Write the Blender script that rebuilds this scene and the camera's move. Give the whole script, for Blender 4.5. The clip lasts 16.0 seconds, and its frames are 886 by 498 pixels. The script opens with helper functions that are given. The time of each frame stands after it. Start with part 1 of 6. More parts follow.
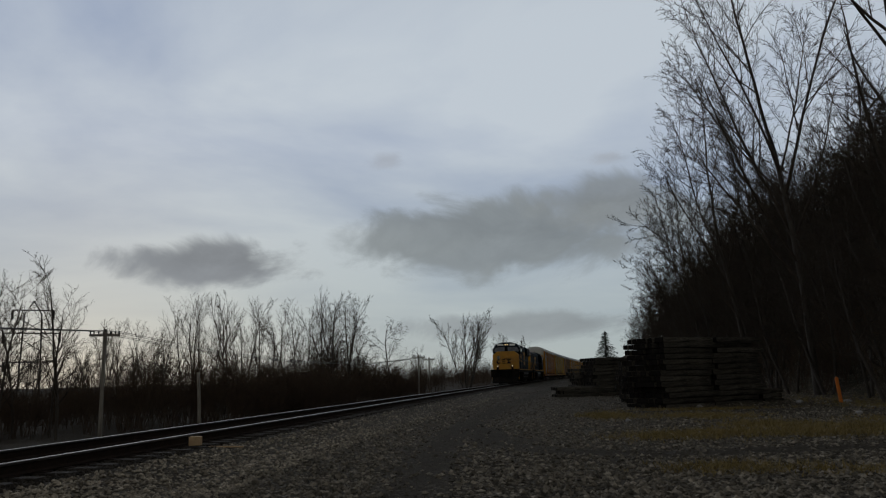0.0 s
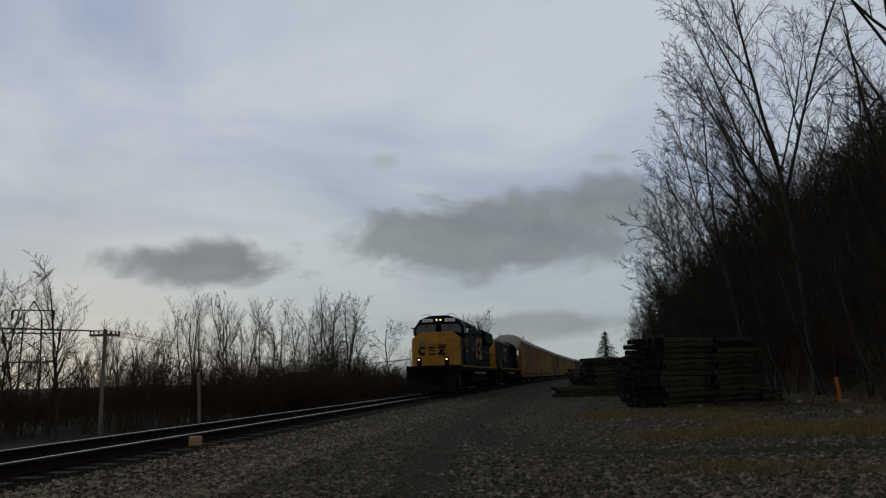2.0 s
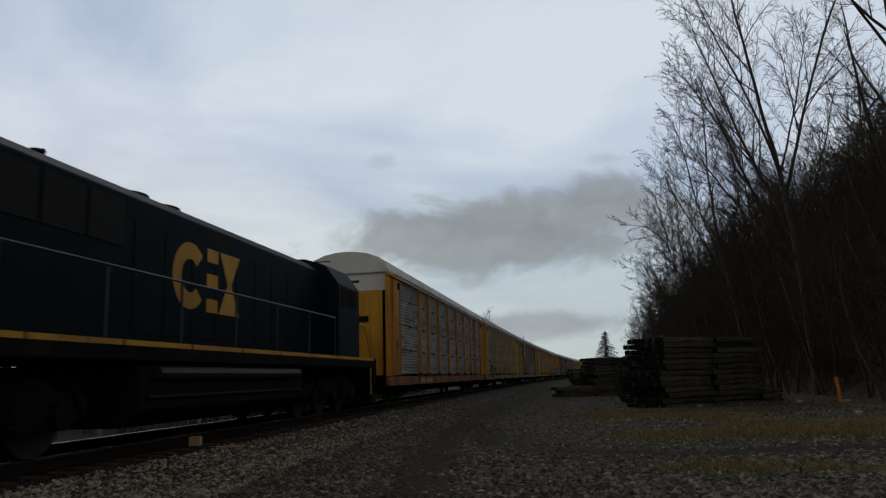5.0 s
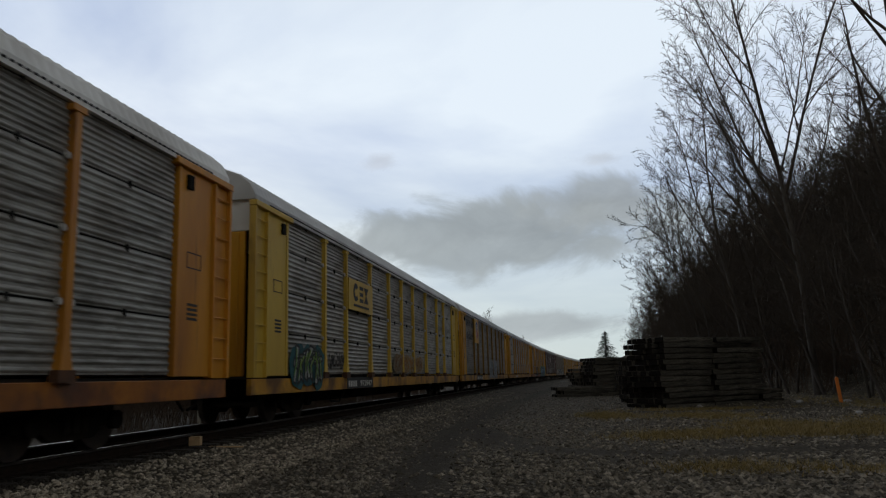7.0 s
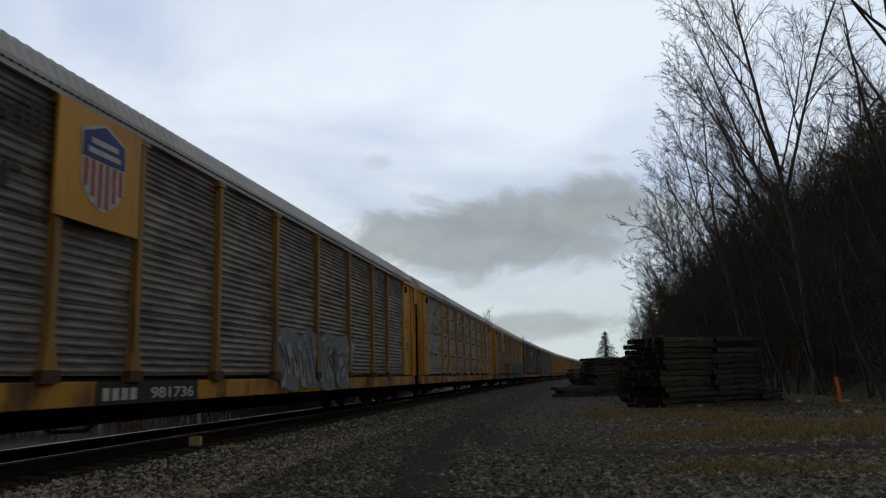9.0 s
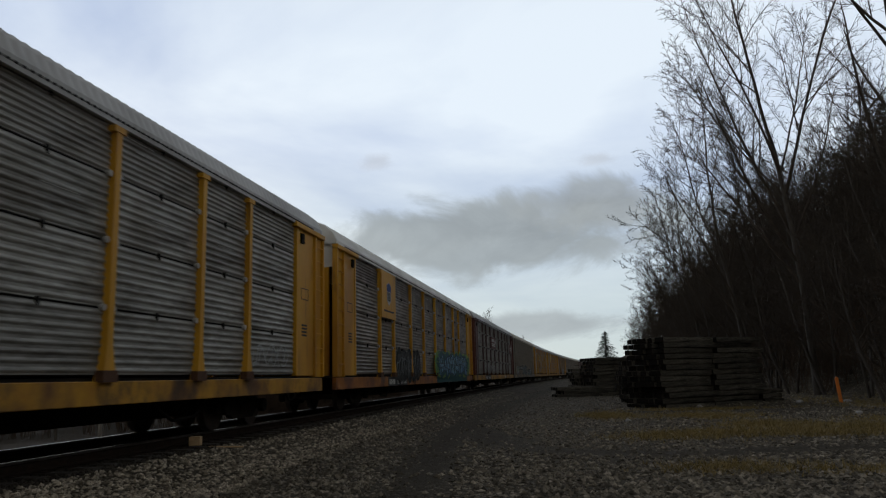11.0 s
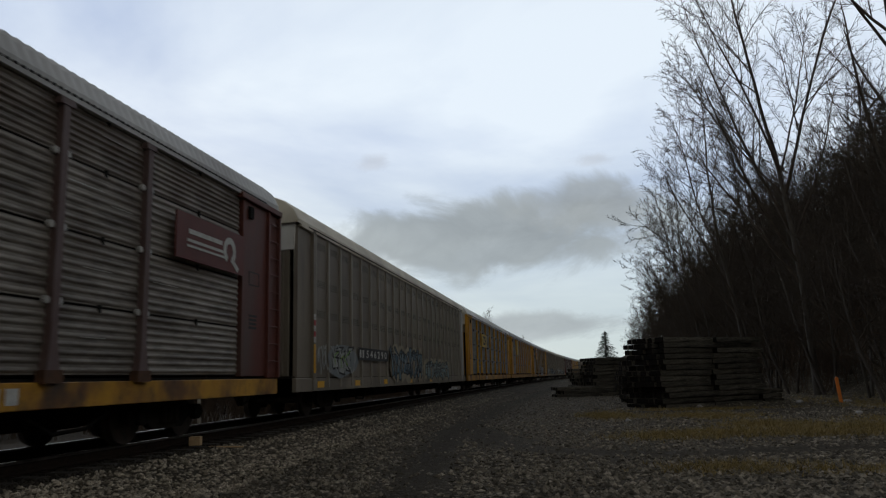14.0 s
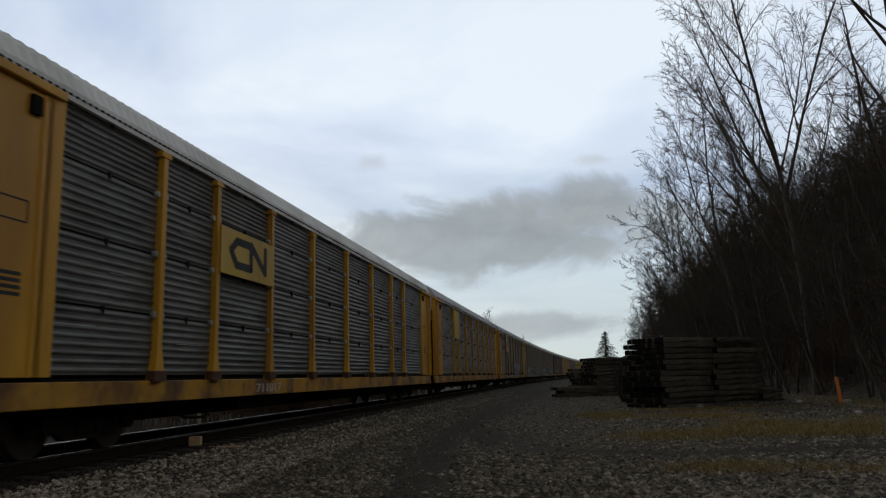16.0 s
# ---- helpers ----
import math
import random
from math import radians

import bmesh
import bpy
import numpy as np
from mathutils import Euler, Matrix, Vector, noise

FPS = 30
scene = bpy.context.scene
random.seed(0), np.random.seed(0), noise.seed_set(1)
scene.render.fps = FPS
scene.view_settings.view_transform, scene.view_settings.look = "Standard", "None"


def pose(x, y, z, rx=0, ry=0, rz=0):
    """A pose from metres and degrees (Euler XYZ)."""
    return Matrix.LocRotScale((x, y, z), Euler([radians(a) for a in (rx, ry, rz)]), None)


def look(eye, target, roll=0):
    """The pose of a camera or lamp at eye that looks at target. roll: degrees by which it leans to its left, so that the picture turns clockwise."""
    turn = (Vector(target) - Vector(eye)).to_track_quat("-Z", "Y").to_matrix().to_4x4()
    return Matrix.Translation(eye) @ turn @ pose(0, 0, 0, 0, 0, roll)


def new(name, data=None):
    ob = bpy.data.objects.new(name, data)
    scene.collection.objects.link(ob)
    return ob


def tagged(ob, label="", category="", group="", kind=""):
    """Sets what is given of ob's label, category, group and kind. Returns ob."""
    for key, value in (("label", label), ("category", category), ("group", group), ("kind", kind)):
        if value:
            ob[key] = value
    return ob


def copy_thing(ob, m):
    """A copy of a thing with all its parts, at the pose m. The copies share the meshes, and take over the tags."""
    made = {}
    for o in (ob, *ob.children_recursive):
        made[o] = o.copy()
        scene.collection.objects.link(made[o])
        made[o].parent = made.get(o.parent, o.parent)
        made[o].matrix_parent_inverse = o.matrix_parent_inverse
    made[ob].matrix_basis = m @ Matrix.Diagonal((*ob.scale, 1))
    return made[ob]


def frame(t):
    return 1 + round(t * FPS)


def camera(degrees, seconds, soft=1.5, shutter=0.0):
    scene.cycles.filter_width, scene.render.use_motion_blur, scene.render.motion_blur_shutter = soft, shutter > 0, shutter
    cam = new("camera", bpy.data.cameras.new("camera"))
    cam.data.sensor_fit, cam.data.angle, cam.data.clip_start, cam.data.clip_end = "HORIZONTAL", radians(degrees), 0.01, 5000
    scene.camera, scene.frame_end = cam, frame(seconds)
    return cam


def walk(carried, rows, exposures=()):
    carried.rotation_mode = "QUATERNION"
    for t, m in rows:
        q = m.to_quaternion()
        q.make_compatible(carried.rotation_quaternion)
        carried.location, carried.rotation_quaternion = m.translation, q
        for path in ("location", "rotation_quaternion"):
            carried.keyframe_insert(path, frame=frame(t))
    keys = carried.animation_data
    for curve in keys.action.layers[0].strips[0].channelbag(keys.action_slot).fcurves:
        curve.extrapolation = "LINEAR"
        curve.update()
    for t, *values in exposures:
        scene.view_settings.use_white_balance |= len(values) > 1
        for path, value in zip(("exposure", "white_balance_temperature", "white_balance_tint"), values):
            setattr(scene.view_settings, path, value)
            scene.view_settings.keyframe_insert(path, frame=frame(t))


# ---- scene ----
# ---------------------------------------------------------------- camera
EYE = (0.0, 0.0, 0.92)          # height above the rail head
PITCH, YAW = radians(9.72), radians(-8.89)
FWD = Vector((math.sin(YAW) * math.cos(PITCH), math.cos(YAW) * math.cos(PITCH), math.sin(PITCH)))
cam = camera(61.3, 16.0, soft=1.2, shutter=0.12)
VIEW = look(EYE, Vector(EYE) + FWD * 10, roll=-1.54)
walk(cam, [(0.0, VIEW), (16.0, VIEW)],
     exposures=[(0.0, -0.12), (3.4, -0.08), (4.2, 0.04), (6.3, 0.42), (7.0, 0.48), (16.0, 0.5)])


# ---------------------------------------------------------------- world, sun
def build_world():
    w = bpy.data.worlds.new("overcast_dusk")
    scene.world = w
    w.use_nodes = True
    nt = w.node_tree
    nt.nodes.clear()
    N, L = nt.nodes.new, nt.links.new
    out, bg = N("ShaderNodeOutputWorld"), N("ShaderNodeBackground")
    sky = N("ShaderNodeTexSky")
    sky.sky_type, sky.sun_disc = "NISHITA", False
    sky.sun_elevation, sky.sun_rotation = radians(9), radians(-35)
    tc = N("ShaderNodeTexCoord")
    sep = N("ShaderNodeSeparateXYZ")
    L(tc.outputs["Generated"], sep.inputs[0])
    # clouds are mapped on a flat layer overhead: direction over height
    zc = N("ShaderNodeMath"); zc.operation = "MAXIMUM"; zc.inputs[1].default_value = 0.0
    L(sep.outputs["Z"], zc.inputs[0])
    za = N("ShaderNodeMath"); za.operation = "ADD"; za.inputs[1].default_value = 0.16
    L(zc.outputs[0], za.inputs[0])
    div = N("ShaderNodeVectorMath"); div.operation = "DIVIDE"
    L(tc.outputs["Generated"], div.inputs[0])
    L(za.outputs[0], div.inputs[1])
    n1 = N("ShaderNodeTexNoise")
    n1.inputs["Scale"].default_value, n1.inputs["Detail"].default_value = 0.9, 7
    n1.inputs["Roughness"].default_value, n1.inputs["Distortion"].default_value = 0.52, 0.35
    L(div.outputs[0], n1.inputs["Vector"])
    ramp = N("ShaderNodeValToRGB")
    ramp.color_ramp.elements[0].position, ramp.color_ramp.elements[0].color = 0.36, (0.33, 0.405, 0.56, 1)
    ramp.color_ramp.elements[1].position, ramp.color_ramp.elements[1].color = 0.64, (0.60, 0.665, 0.735, 1)
    L(n1.outputs["Fac"], ramp.inputs[0])
    # the horizon is greyer and a little greenish
    hz = N("ShaderNodeMapRange")
    hz.inputs["From Min"].default_value, hz.inputs["From Max"].default_value = 0.0, 0.30
    hz.clamp = True
    L(sep.outputs["Z"], hz.inputs["Value"])
    mixh = N("ShaderNodeMix"); mixh.data_type = "RGBA"
    L(hz.outputs[0], mixh.inputs[0])
    mixh.inputs[6].default_value = (0.43, 0.50, 0.505, 1)
    L(ramp.outputs[0], mixh.inputs[7])
    # brighter towards the veiled low sun; unseen sky behind dimmed to lower scene light
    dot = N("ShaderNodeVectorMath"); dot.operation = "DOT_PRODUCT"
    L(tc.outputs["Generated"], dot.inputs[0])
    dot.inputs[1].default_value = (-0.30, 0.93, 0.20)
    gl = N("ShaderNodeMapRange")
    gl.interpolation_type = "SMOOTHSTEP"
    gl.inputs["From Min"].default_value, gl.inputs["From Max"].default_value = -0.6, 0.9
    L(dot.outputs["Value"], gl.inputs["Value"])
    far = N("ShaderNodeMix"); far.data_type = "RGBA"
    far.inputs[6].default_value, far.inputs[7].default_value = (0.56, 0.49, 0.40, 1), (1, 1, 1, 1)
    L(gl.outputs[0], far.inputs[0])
    # the unseen sky high overhead is dimmed and warmed to darken the ground
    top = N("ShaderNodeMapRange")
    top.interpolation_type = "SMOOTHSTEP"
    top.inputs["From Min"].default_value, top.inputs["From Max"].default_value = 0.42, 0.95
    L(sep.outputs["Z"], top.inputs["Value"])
    overhead_dim = N("ShaderNodeMix"); overhead_dim.data_type = "RGBA"
    overhead_dim.inputs[6].default_value, overhead_dim.inputs[7].default_value = (1, 1, 1, 1), (0.21, 0.186, 0.156, 1)
    L(top.outputs[0], overhead_dim.inputs[0])
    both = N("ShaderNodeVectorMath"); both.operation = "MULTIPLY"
    L(far.outputs[2], both.inputs[0]); L(overhead_dim.outputs[2], both.inputs[1])
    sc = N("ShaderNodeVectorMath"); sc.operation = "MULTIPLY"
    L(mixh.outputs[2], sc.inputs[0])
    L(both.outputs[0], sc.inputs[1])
    ns = N("ShaderNodeVectorMath"); ns.operation = "SCALE"
    L(sky.outputs[0], ns.inputs[0])
    ns.inputs["Scale"].default_value = 0.05
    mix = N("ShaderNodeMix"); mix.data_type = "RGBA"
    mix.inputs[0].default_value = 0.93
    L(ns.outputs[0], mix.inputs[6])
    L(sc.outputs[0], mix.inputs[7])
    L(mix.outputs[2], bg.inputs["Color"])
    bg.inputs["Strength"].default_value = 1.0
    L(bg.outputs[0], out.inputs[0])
    lamp = bpy.data.lights.new("sun", "SUN")
    lamp.energy, lamp.angle, lamp.color = 0.15, radians(20), (1.0, 0.95, 0.88)
    so = new("sun", lamp)
    so.matrix_world = look((-30, 48, 30), (0, 0, 0))


build_world()


# ---------------------------------------------------------------- materials
def mat(name, col, rough=0.7, metal=0.0, col2=None, scale=3.0, stain=None, stain_scale=0.5,
        bump=0.0, bump_scale=40.0, stretch=(1, 1, 1), vary=0.0, spec=0.4, streak=None, streak_scale=(1, 1, 1), streak_cut=0.5):
    """Base colour with grain (col2), large stains (stain) and fine relief."""
    m = bpy.data.materials.new(name)
    m.use_nodes = True
    nt = m.node_tree
    N, L = nt.nodes.new, nt.links.new
    b = nt.nodes["Principled BSDF"]
    b.inputs["Roughness"].default_value, b.inputs["Metallic"].default_value = rough, metal
    b.inputs["Specular IOR Level"].default_value = spec
    tc = N("ShaderNodeTexCoord")
    mp = N("ShaderNodeMapping")
    mp.inputs["Scale"].default_value = stretch
    L(tc.outputs["Object"], mp.inputs[0])
    c = (*col, 1)
    last = None
    if col2:
        n = N("ShaderNodeTexNoise")
        n.inputs["Scale"].default_value, n.inputs["Detail"].default_value = scale, 6
        n.inputs["Roughness"].default_value = 0.65
        L(mp.outputs[0], n.inputs["Vector"])
        r = N("ShaderNodeValToRGB")
        r.color_ramp.elements[0].position, r.color_ramp.elements[0].color = 0.34, c
        r.color_ramp.elements[1].position, r.color_ramp.elements[1].color = 0.68, (*col2, 1)
        L(n.outputs["Fac"], r.inputs[0])
        last = r.outputs[0]
    if stain:
        n = N("ShaderNodeTexNoise")
        n.inputs["Scale"].default_value, n.inputs["Detail"].default_value = stain_scale, 5
        L(mp.outputs[0], n.inputs["Vector"])
        r = N("ShaderNodeMapRange")
        r.inputs["From Min"].default_value, r.inputs["From Max"].default_value = 0.48, 0.66
        L(n.outputs["Fac"], r.inputs["Value"])
        x = N("ShaderNodeMix"); x.data_type = "RGBA"
        L(r.outputs[0], x.inputs[0])
        if last:
            L(last, x.inputs[6])
        else:
            x.inputs[6].default_value = c
        x.inputs[7].default_value = (*stain, 1)
        last = x.outputs[2]
    if streak:
        # grime and rust that runs in long marks
        mp3 = N("ShaderNodeMapping")
        mp3.inputs["Scale"].default_value = streak_scale
        L(tc.outputs["Object"], mp3.inputs[0])
        n = N("ShaderNodeTexNoise")
        n.inputs["Scale"].default_value, n.inputs["Detail"].default_value = 1.0, 7
        n.inputs["Roughness"].default_value = 0.68
        L(mp3.outputs[0], n.inputs["Vector"])
        r = N("ShaderNodeMapRange")
        r.inputs["From Min"].default_value, r.inputs["From Max"].default_value = streak_cut, streak_cut + 0.16
        r.inputs["To Max"].default_value = 0.85
        L(n.outputs["Fac"], r.inputs["Value"])
        x = N("ShaderNodeMix"); x.data_type = "RGBA"
        L(r.outputs[0], x.inputs[0])
        if last:
            L(last, x.inputs[6])
        else:
            x.inputs[6].default_value = c
        x.inputs[7].default_value = (*streak, 1)
        last = x.outputs[2]
    if vary:
        oi = N("ShaderNodeObjectInfo")
        g = N("ShaderNodeNewGeometry")
        ad = N("ShaderNodeMath"); ad.operation = "ADD"
        L(oi.outputs["Random"], ad.inputs[0]); L(g.outputs["Random Per Island"], ad.inputs[1])
        r = N("ShaderNodeMapRange")
        r.inputs["From Max"].default_value = 2.0
        r.inputs["To Min"].default_value, r.inputs["To Max"].default_value = 1 - vary, 1 + vary
        L(ad.outputs[0], r.inputs["Value"])
        h = N("ShaderNodeHueSaturation")
        L(r.outputs[0], h.inputs["Value"])
        if last:
            L(last, h.inputs["Color"])
        else:
            h.inputs["Color"].default_value = c
        last = h.outputs[0]
    if last:
        L(last, b.inputs["Base Color"])
    else:
        b.inputs["Base Color"].default_value = c
    if bump:
        n = N("ShaderNodeTexNoise")
        n.inputs["Scale"].default_value, n.inputs["Detail"].default_value = bump_scale, 4
        L(mp.outputs[0], n.inputs["Vector"])
        bp = N("ShaderNodeBump")
        bp.inputs["Strength"].default_value, bp.inputs["Distance"].default_value = bump, 0.02
        L(n.outputs["Fac"], bp.inputs["Height"])
        L(bp.outputs[0], b.inputs["Normal"])
    return m


def glow(name, col, strength):
    m = mat(name, col, 0.3)
    b = m.node_tree.nodes["Principled BSDF"]
    b.inputs["Emission Color"].default_value = (*col, 1)
    b.inputs["Emission Strength"].default_value = strength
    return m


M = {}
M["steel_head"] = mat("rail_head", (0.17, 0.16, 0.155), 0.30, 0.9, (0.09, 0.08, 0.075), 14, stretch=(1, .15, 1))
M["rust"] = mat("rail_rust", (0.020, 0.015, 0.012), 0.9, 0.0, (0.034, 0.022, 0.016), 9, bump=0.3, spec=0.05)
M["tie"] = mat("creosoted_tie", (0.020, 0.016, 0.012), 0.9, 0, (0.042, 0.033, 0.025), 7, bump=0.6, bump_scale=25, stretch=(1, 8, 8), vary=0.35)
M["tie_old"] = mat("weathered_timber", (0.016, 0.014, 0.011), 0.9, 0, (0.135, 0.122, 0.098), 6, stain=(0.018, 0.015, 0.012), stain_scale=1.4, bump=0.7, bump_scale=22, stretch=(1, 8, 8), vary=0.8)
M["tie_end"] = mat("creosote_end_grain", (0.007, 0.006, 0.005), 0.95, 0, (0.016, 0.013, 0.011), 14, vary=0.4, spec=0.05)
M["stone"] = mat("ballast_stone", (0.10, 0.085, 0.062), 0.85, 0, (0.43, 0.375, 0.295), 6, vary=0.95, bump=0.4, spec=0.2)
# darker copy of the ballast stone, with the shade under the train in its colour
M["stone_shaded"] = mat("shaded_ballast_stone", (0.022, 0.018, 0.014), 0.9, 0, (0.075, 0.065, 0.053), 6, vary=0.85, bump=0.4, spec=0.15)
M["bark"] = mat("bark", (0.045, 0.036, 0.029), 0.9, 0, (0.085, 0.072, 0.06), 5, bump=0.6, bump_scale=18, stretch=(1, 1, 0.3))
M["twig"] = mat("twigs", (0.048, 0.038, 0.030), 0.9, 0, (0.085, 0.068, 0.053), 2, spec=0.1)
M["twig_red"] = mat("thicket_twigs", (0.062, 0.044, 0.032), 0.9, 0, (0.10, 0.07, 0.048), 1.5, spec=0.1)
M["pole"] = mat("pole_wood", (0.20, 0.18, 0.15), 0.85, 0, (0.32, 0.29, 0.25), 4, stain=(0.12, 0.10, 0.085), stain_scale=0.8, bump=0.4, stretch=(4, 4, 0.5))
M["wood_new"] = mat("cut_wood", (0.50, 0.33, 0.17), 0.7, 0, (0.60, 0.42, 0.24), 6, stretch=(1, 6, 6), bump=0.2)
M["stake"] = mat("stake_orange", (0.90, 0.26, 0.04), 0.6, 0, (0.75, 0.24, 0.06), 12)
M["grass"] = mat("dry_grass", (0.21, 0.155, 0.06), 0.9, 0, (0.33, 0.25, 0.105), 6, vary=0.4, spec=0.1)
M["needles"] = mat("spruce_needles", (0.018, 0.030, 0.018), 0.8, 0, (0.03, 0.045, 0.028), 8, vary=0.4)
M["black"] = mat("black_steel", (0.010, 0.0095, 0.009), 0.85, 0.0, (0.016, 0.0145, 0.013), 5, stain=(0.024, 0.019, 0.015), stain_scale=1.5, bump=0.15, spec=0.05)
M["wire"] = mat("wire", (0.02, 0.02, 0.02), 0.6)


# ---------------------------------------------------------------- mesh helpers
def raw(name, verts, faces, material, parent=None, label="", smooth=False):
    me = bpy.data.meshes.new(name)
    me.from_pydata(verts, [], faces)
    me.materials.append(material)
    if smooth:
        me.polygons.foreach_set("use_smooth", [True] * len(me.polygons))
    me.update()
    ob = new(name, me)
    if parent is not None:
        ob.parent = parent
    if label:
        ob["label"] = label
    return ob


def part(name, bm, material, parent=None, label="", bevel=0.0):
    if bevel:
        bmesh.ops.bevel(bm, geom=bm.edges[:], offset=bevel, segments=1, affect="EDGES", clamp_overlap=True)
    me = bpy.data.meshes.new(name)
    bm.to_mesh(me)
    bm.free()
    me.materials.append(material)
    ob = new(name, me)
    if parent is not None:
        ob.parent = parent
    if label:
        ob["label"] = label
    return ob


def empty(name, m=None, **tags):
    ob = new(name)
    ob.empty_display_size = 0.2
    if m is not None:
        ob.matrix_basis = m
    return tagged(ob, **tags)


def box(bm, x0, x1, y0, y1, z0, z1):
    v = [bm.verts.new(p) for p in ((x0, y0, z0), (x1, y0, z0), (x1, y1, z0), (x0, y1, z0),
                                   (x0, y0, z1), (x1, y0, z1), (x1, y1, z1), (x0, y1, z1))]
    for f in ((3, 2, 1, 0), (4, 5, 6, 7), (0, 1, 5, 4), (1, 2, 6, 5), (2, 3, 7, 6), (3, 0, 4, 7)):
        bm.faces.new([v[i] for i in f])
    return v


def boxed(name, x0, x1, y0, y1, z0, z1, material, parent=None, label="", bevel=0.0):
    bm = bmesh.new()
    box(bm, x0, x1, y0, y1, z0, z1)
    return part(name, bm, material, parent, label, bevel)


def prism(bm, profile, axis, a, b):
    """Extrude a closed profile (list of 2D points) along x or y from a to b."""
    mk = (lambda p, s: (s, p[0], p[1])) if axis == "x" else (lambda p, s: (p[0], s, p[1])) if axis == "y" else (lambda p, s: (p[0], p[1], s))
    A = [bm.verts.new(mk(p, a)) for p in profile]
    B = [bm.verts.new(mk(p, b)) for p in profile]
    n = len(profile)
    for i in range(n):
        bm.faces.new((A[i], A[(i + 1) % n], B[(i + 1) % n], B[i]))
    bm.faces.new(A[::-1])
    bm.faces.new(B)
    bmesh.ops.recalc_face_normals(bm, faces=bm.faces[:])
    return A, B


def tube(bm, pts, r, sides=6):
    """A round bar along a line of points."""
    pts = [Vector(p) for p in pts]
    rings = []
    for i, p in enumerate(pts):
        d = (pts[min(i + 1, len(pts) - 1)] - pts[max(i - 1, 0)]).normalized()
        u = d.orthogonal().normalized()
        if abs(d.z) < 0.9:
            u = d.cross(Vector((0, 0, 1))).normalized()
        w = d.cross(u)
        rings.append([bm.verts.new(p + (u * math.cos(2 * math.pi * k / sides) + w * math.sin(2 * math.pi * k / sides)) * r) for k in range(sides)])
    for a, b in zip(rings, rings[1:]):
        for k in range(sides):
            bm.faces.new((a[k], a[(k + 1) % sides], b[(k + 1) % sides], b[k]))
    bm.faces.new(rings[0][::-1])
    bm.faces.new(rings[-1])


def disc(bm, c, axis, r, half, sides=20):
    """A cylinder round c with its axis along x or y."""
    d = Vector((half, 0, 0)) if axis == "x" else Vector((0, half, 0)) if axis == "y" else Vector((0, 0, half))
    tube(bm, [Vector(c) - d, Vector(c) + d], r, sides)


# ---------------------------------------------------------------- ground
def track_x(y):
    """The track's centre line: a long easy curve to the right."""
    return -7.85 + max(0.0, y + 14.0) ** 2 / 2 * 0.000317


def track_turn(y):
    return math.atan(max(0.0, y + 14.0) * 0.000317)


def sm(a, b, v):
    t = min(1.0, max(0.0, (v - a) / (b - a)))
    return t * t * (3 - 2 * t)


def ground_z(x, y):
    yy = min(y, 420.0)
    d = x - track_x(yy)
    n = noise.noise((x * 0.13, y * 0.13, 3.1))
    n2 = noise.noise((x * 0.5, y * 0.5, 7.7))
    z = -0.38 + 0.07 * n + 0.025 * n2
    if d < 0:
        z = -0.40 - 1.1 * sm(-2.2, -6.0, d) + (0.25 * n * sm(-4, -9, d))
    bed = 1 - sm(1.45, 2.7, abs(d))
    z = z * (1 - bed) + (-0.215 + 0.008 * n2) * bed
    hill = sm(10.5, 33.0, x - 0.02 * max(0, y - 40)) * (13.0 + 1.2 * n)
    hill += sm(36, 130, x) * 8
    hill *= 1 - sm(500, 900, y)
    return z + hill - 0.3 * sm(120, 700, y)


LANES = (((-1.7, 7.5), (-1.9, 9.8), (-2.3, 12.5), (-2.6, 16.5), (-2.7, 24), (-2.5, 35), (-1.8, 53), (-.7, 86)),
         ((-2.2, 19.0), (-1.7, 16.6), (-1.0, 14.3), (-.2, 13.2), (1.3, 12.7), (3.0, 12.8), (5.1, 13.5), (8.0, 14.5)))
GRASS = ((2.0, 15.7, 1.0, .9), (3.3, 16.2, 1.3, .9), (4.6, 18.3, 1.2, 1.5), (4.8, 15.9, 1.2, .8), (6.2, 17.1, 1.3, 1.3), (4.0, 23.3, 1.3, 2.2), (2.15, 10.7, .9, .45), (1.3, 24.2, .9, 2.0), (8.2, 19, 1.6, 2.0), (10.5, 27, 1.5, 8), (4.5, 10.4, 1.4, .4))


def worn(x, y):
    """How far a spot lies in the dark wheel tracks."""
    best = 9.0
    for lane in LANES:
        for (a, b), (c, d) in zip(lane, lane[1:]):
            t = min(1, max(0, ((x - a) * (c - a) + (y - b) * (d - b)) / ((c - a) ** 2 + (d - b) ** 2)))
            best = min(best, math.hypot(x - a - t * (c - a), y - b - t * (d - b)))
    return 1 - sm(.2, .75, best)


def grassy(x, y):
    v = max(math.exp(-((x - a) / c) ** 2 - ((y - b) / d) ** 2) for a, b, c, d in GRASS)
    return min(1.0, max(v, 0.4 * sm(9.5, 11, x) * (1 - sm(11, 13, x)), 0.25 * sm(-10.5, -13, x)))


def axis_points(parts):
    out = []
    for a, b, step in parts:
        out += list(np.arange(a, b, step))
    return out + [parts[-1][1]]


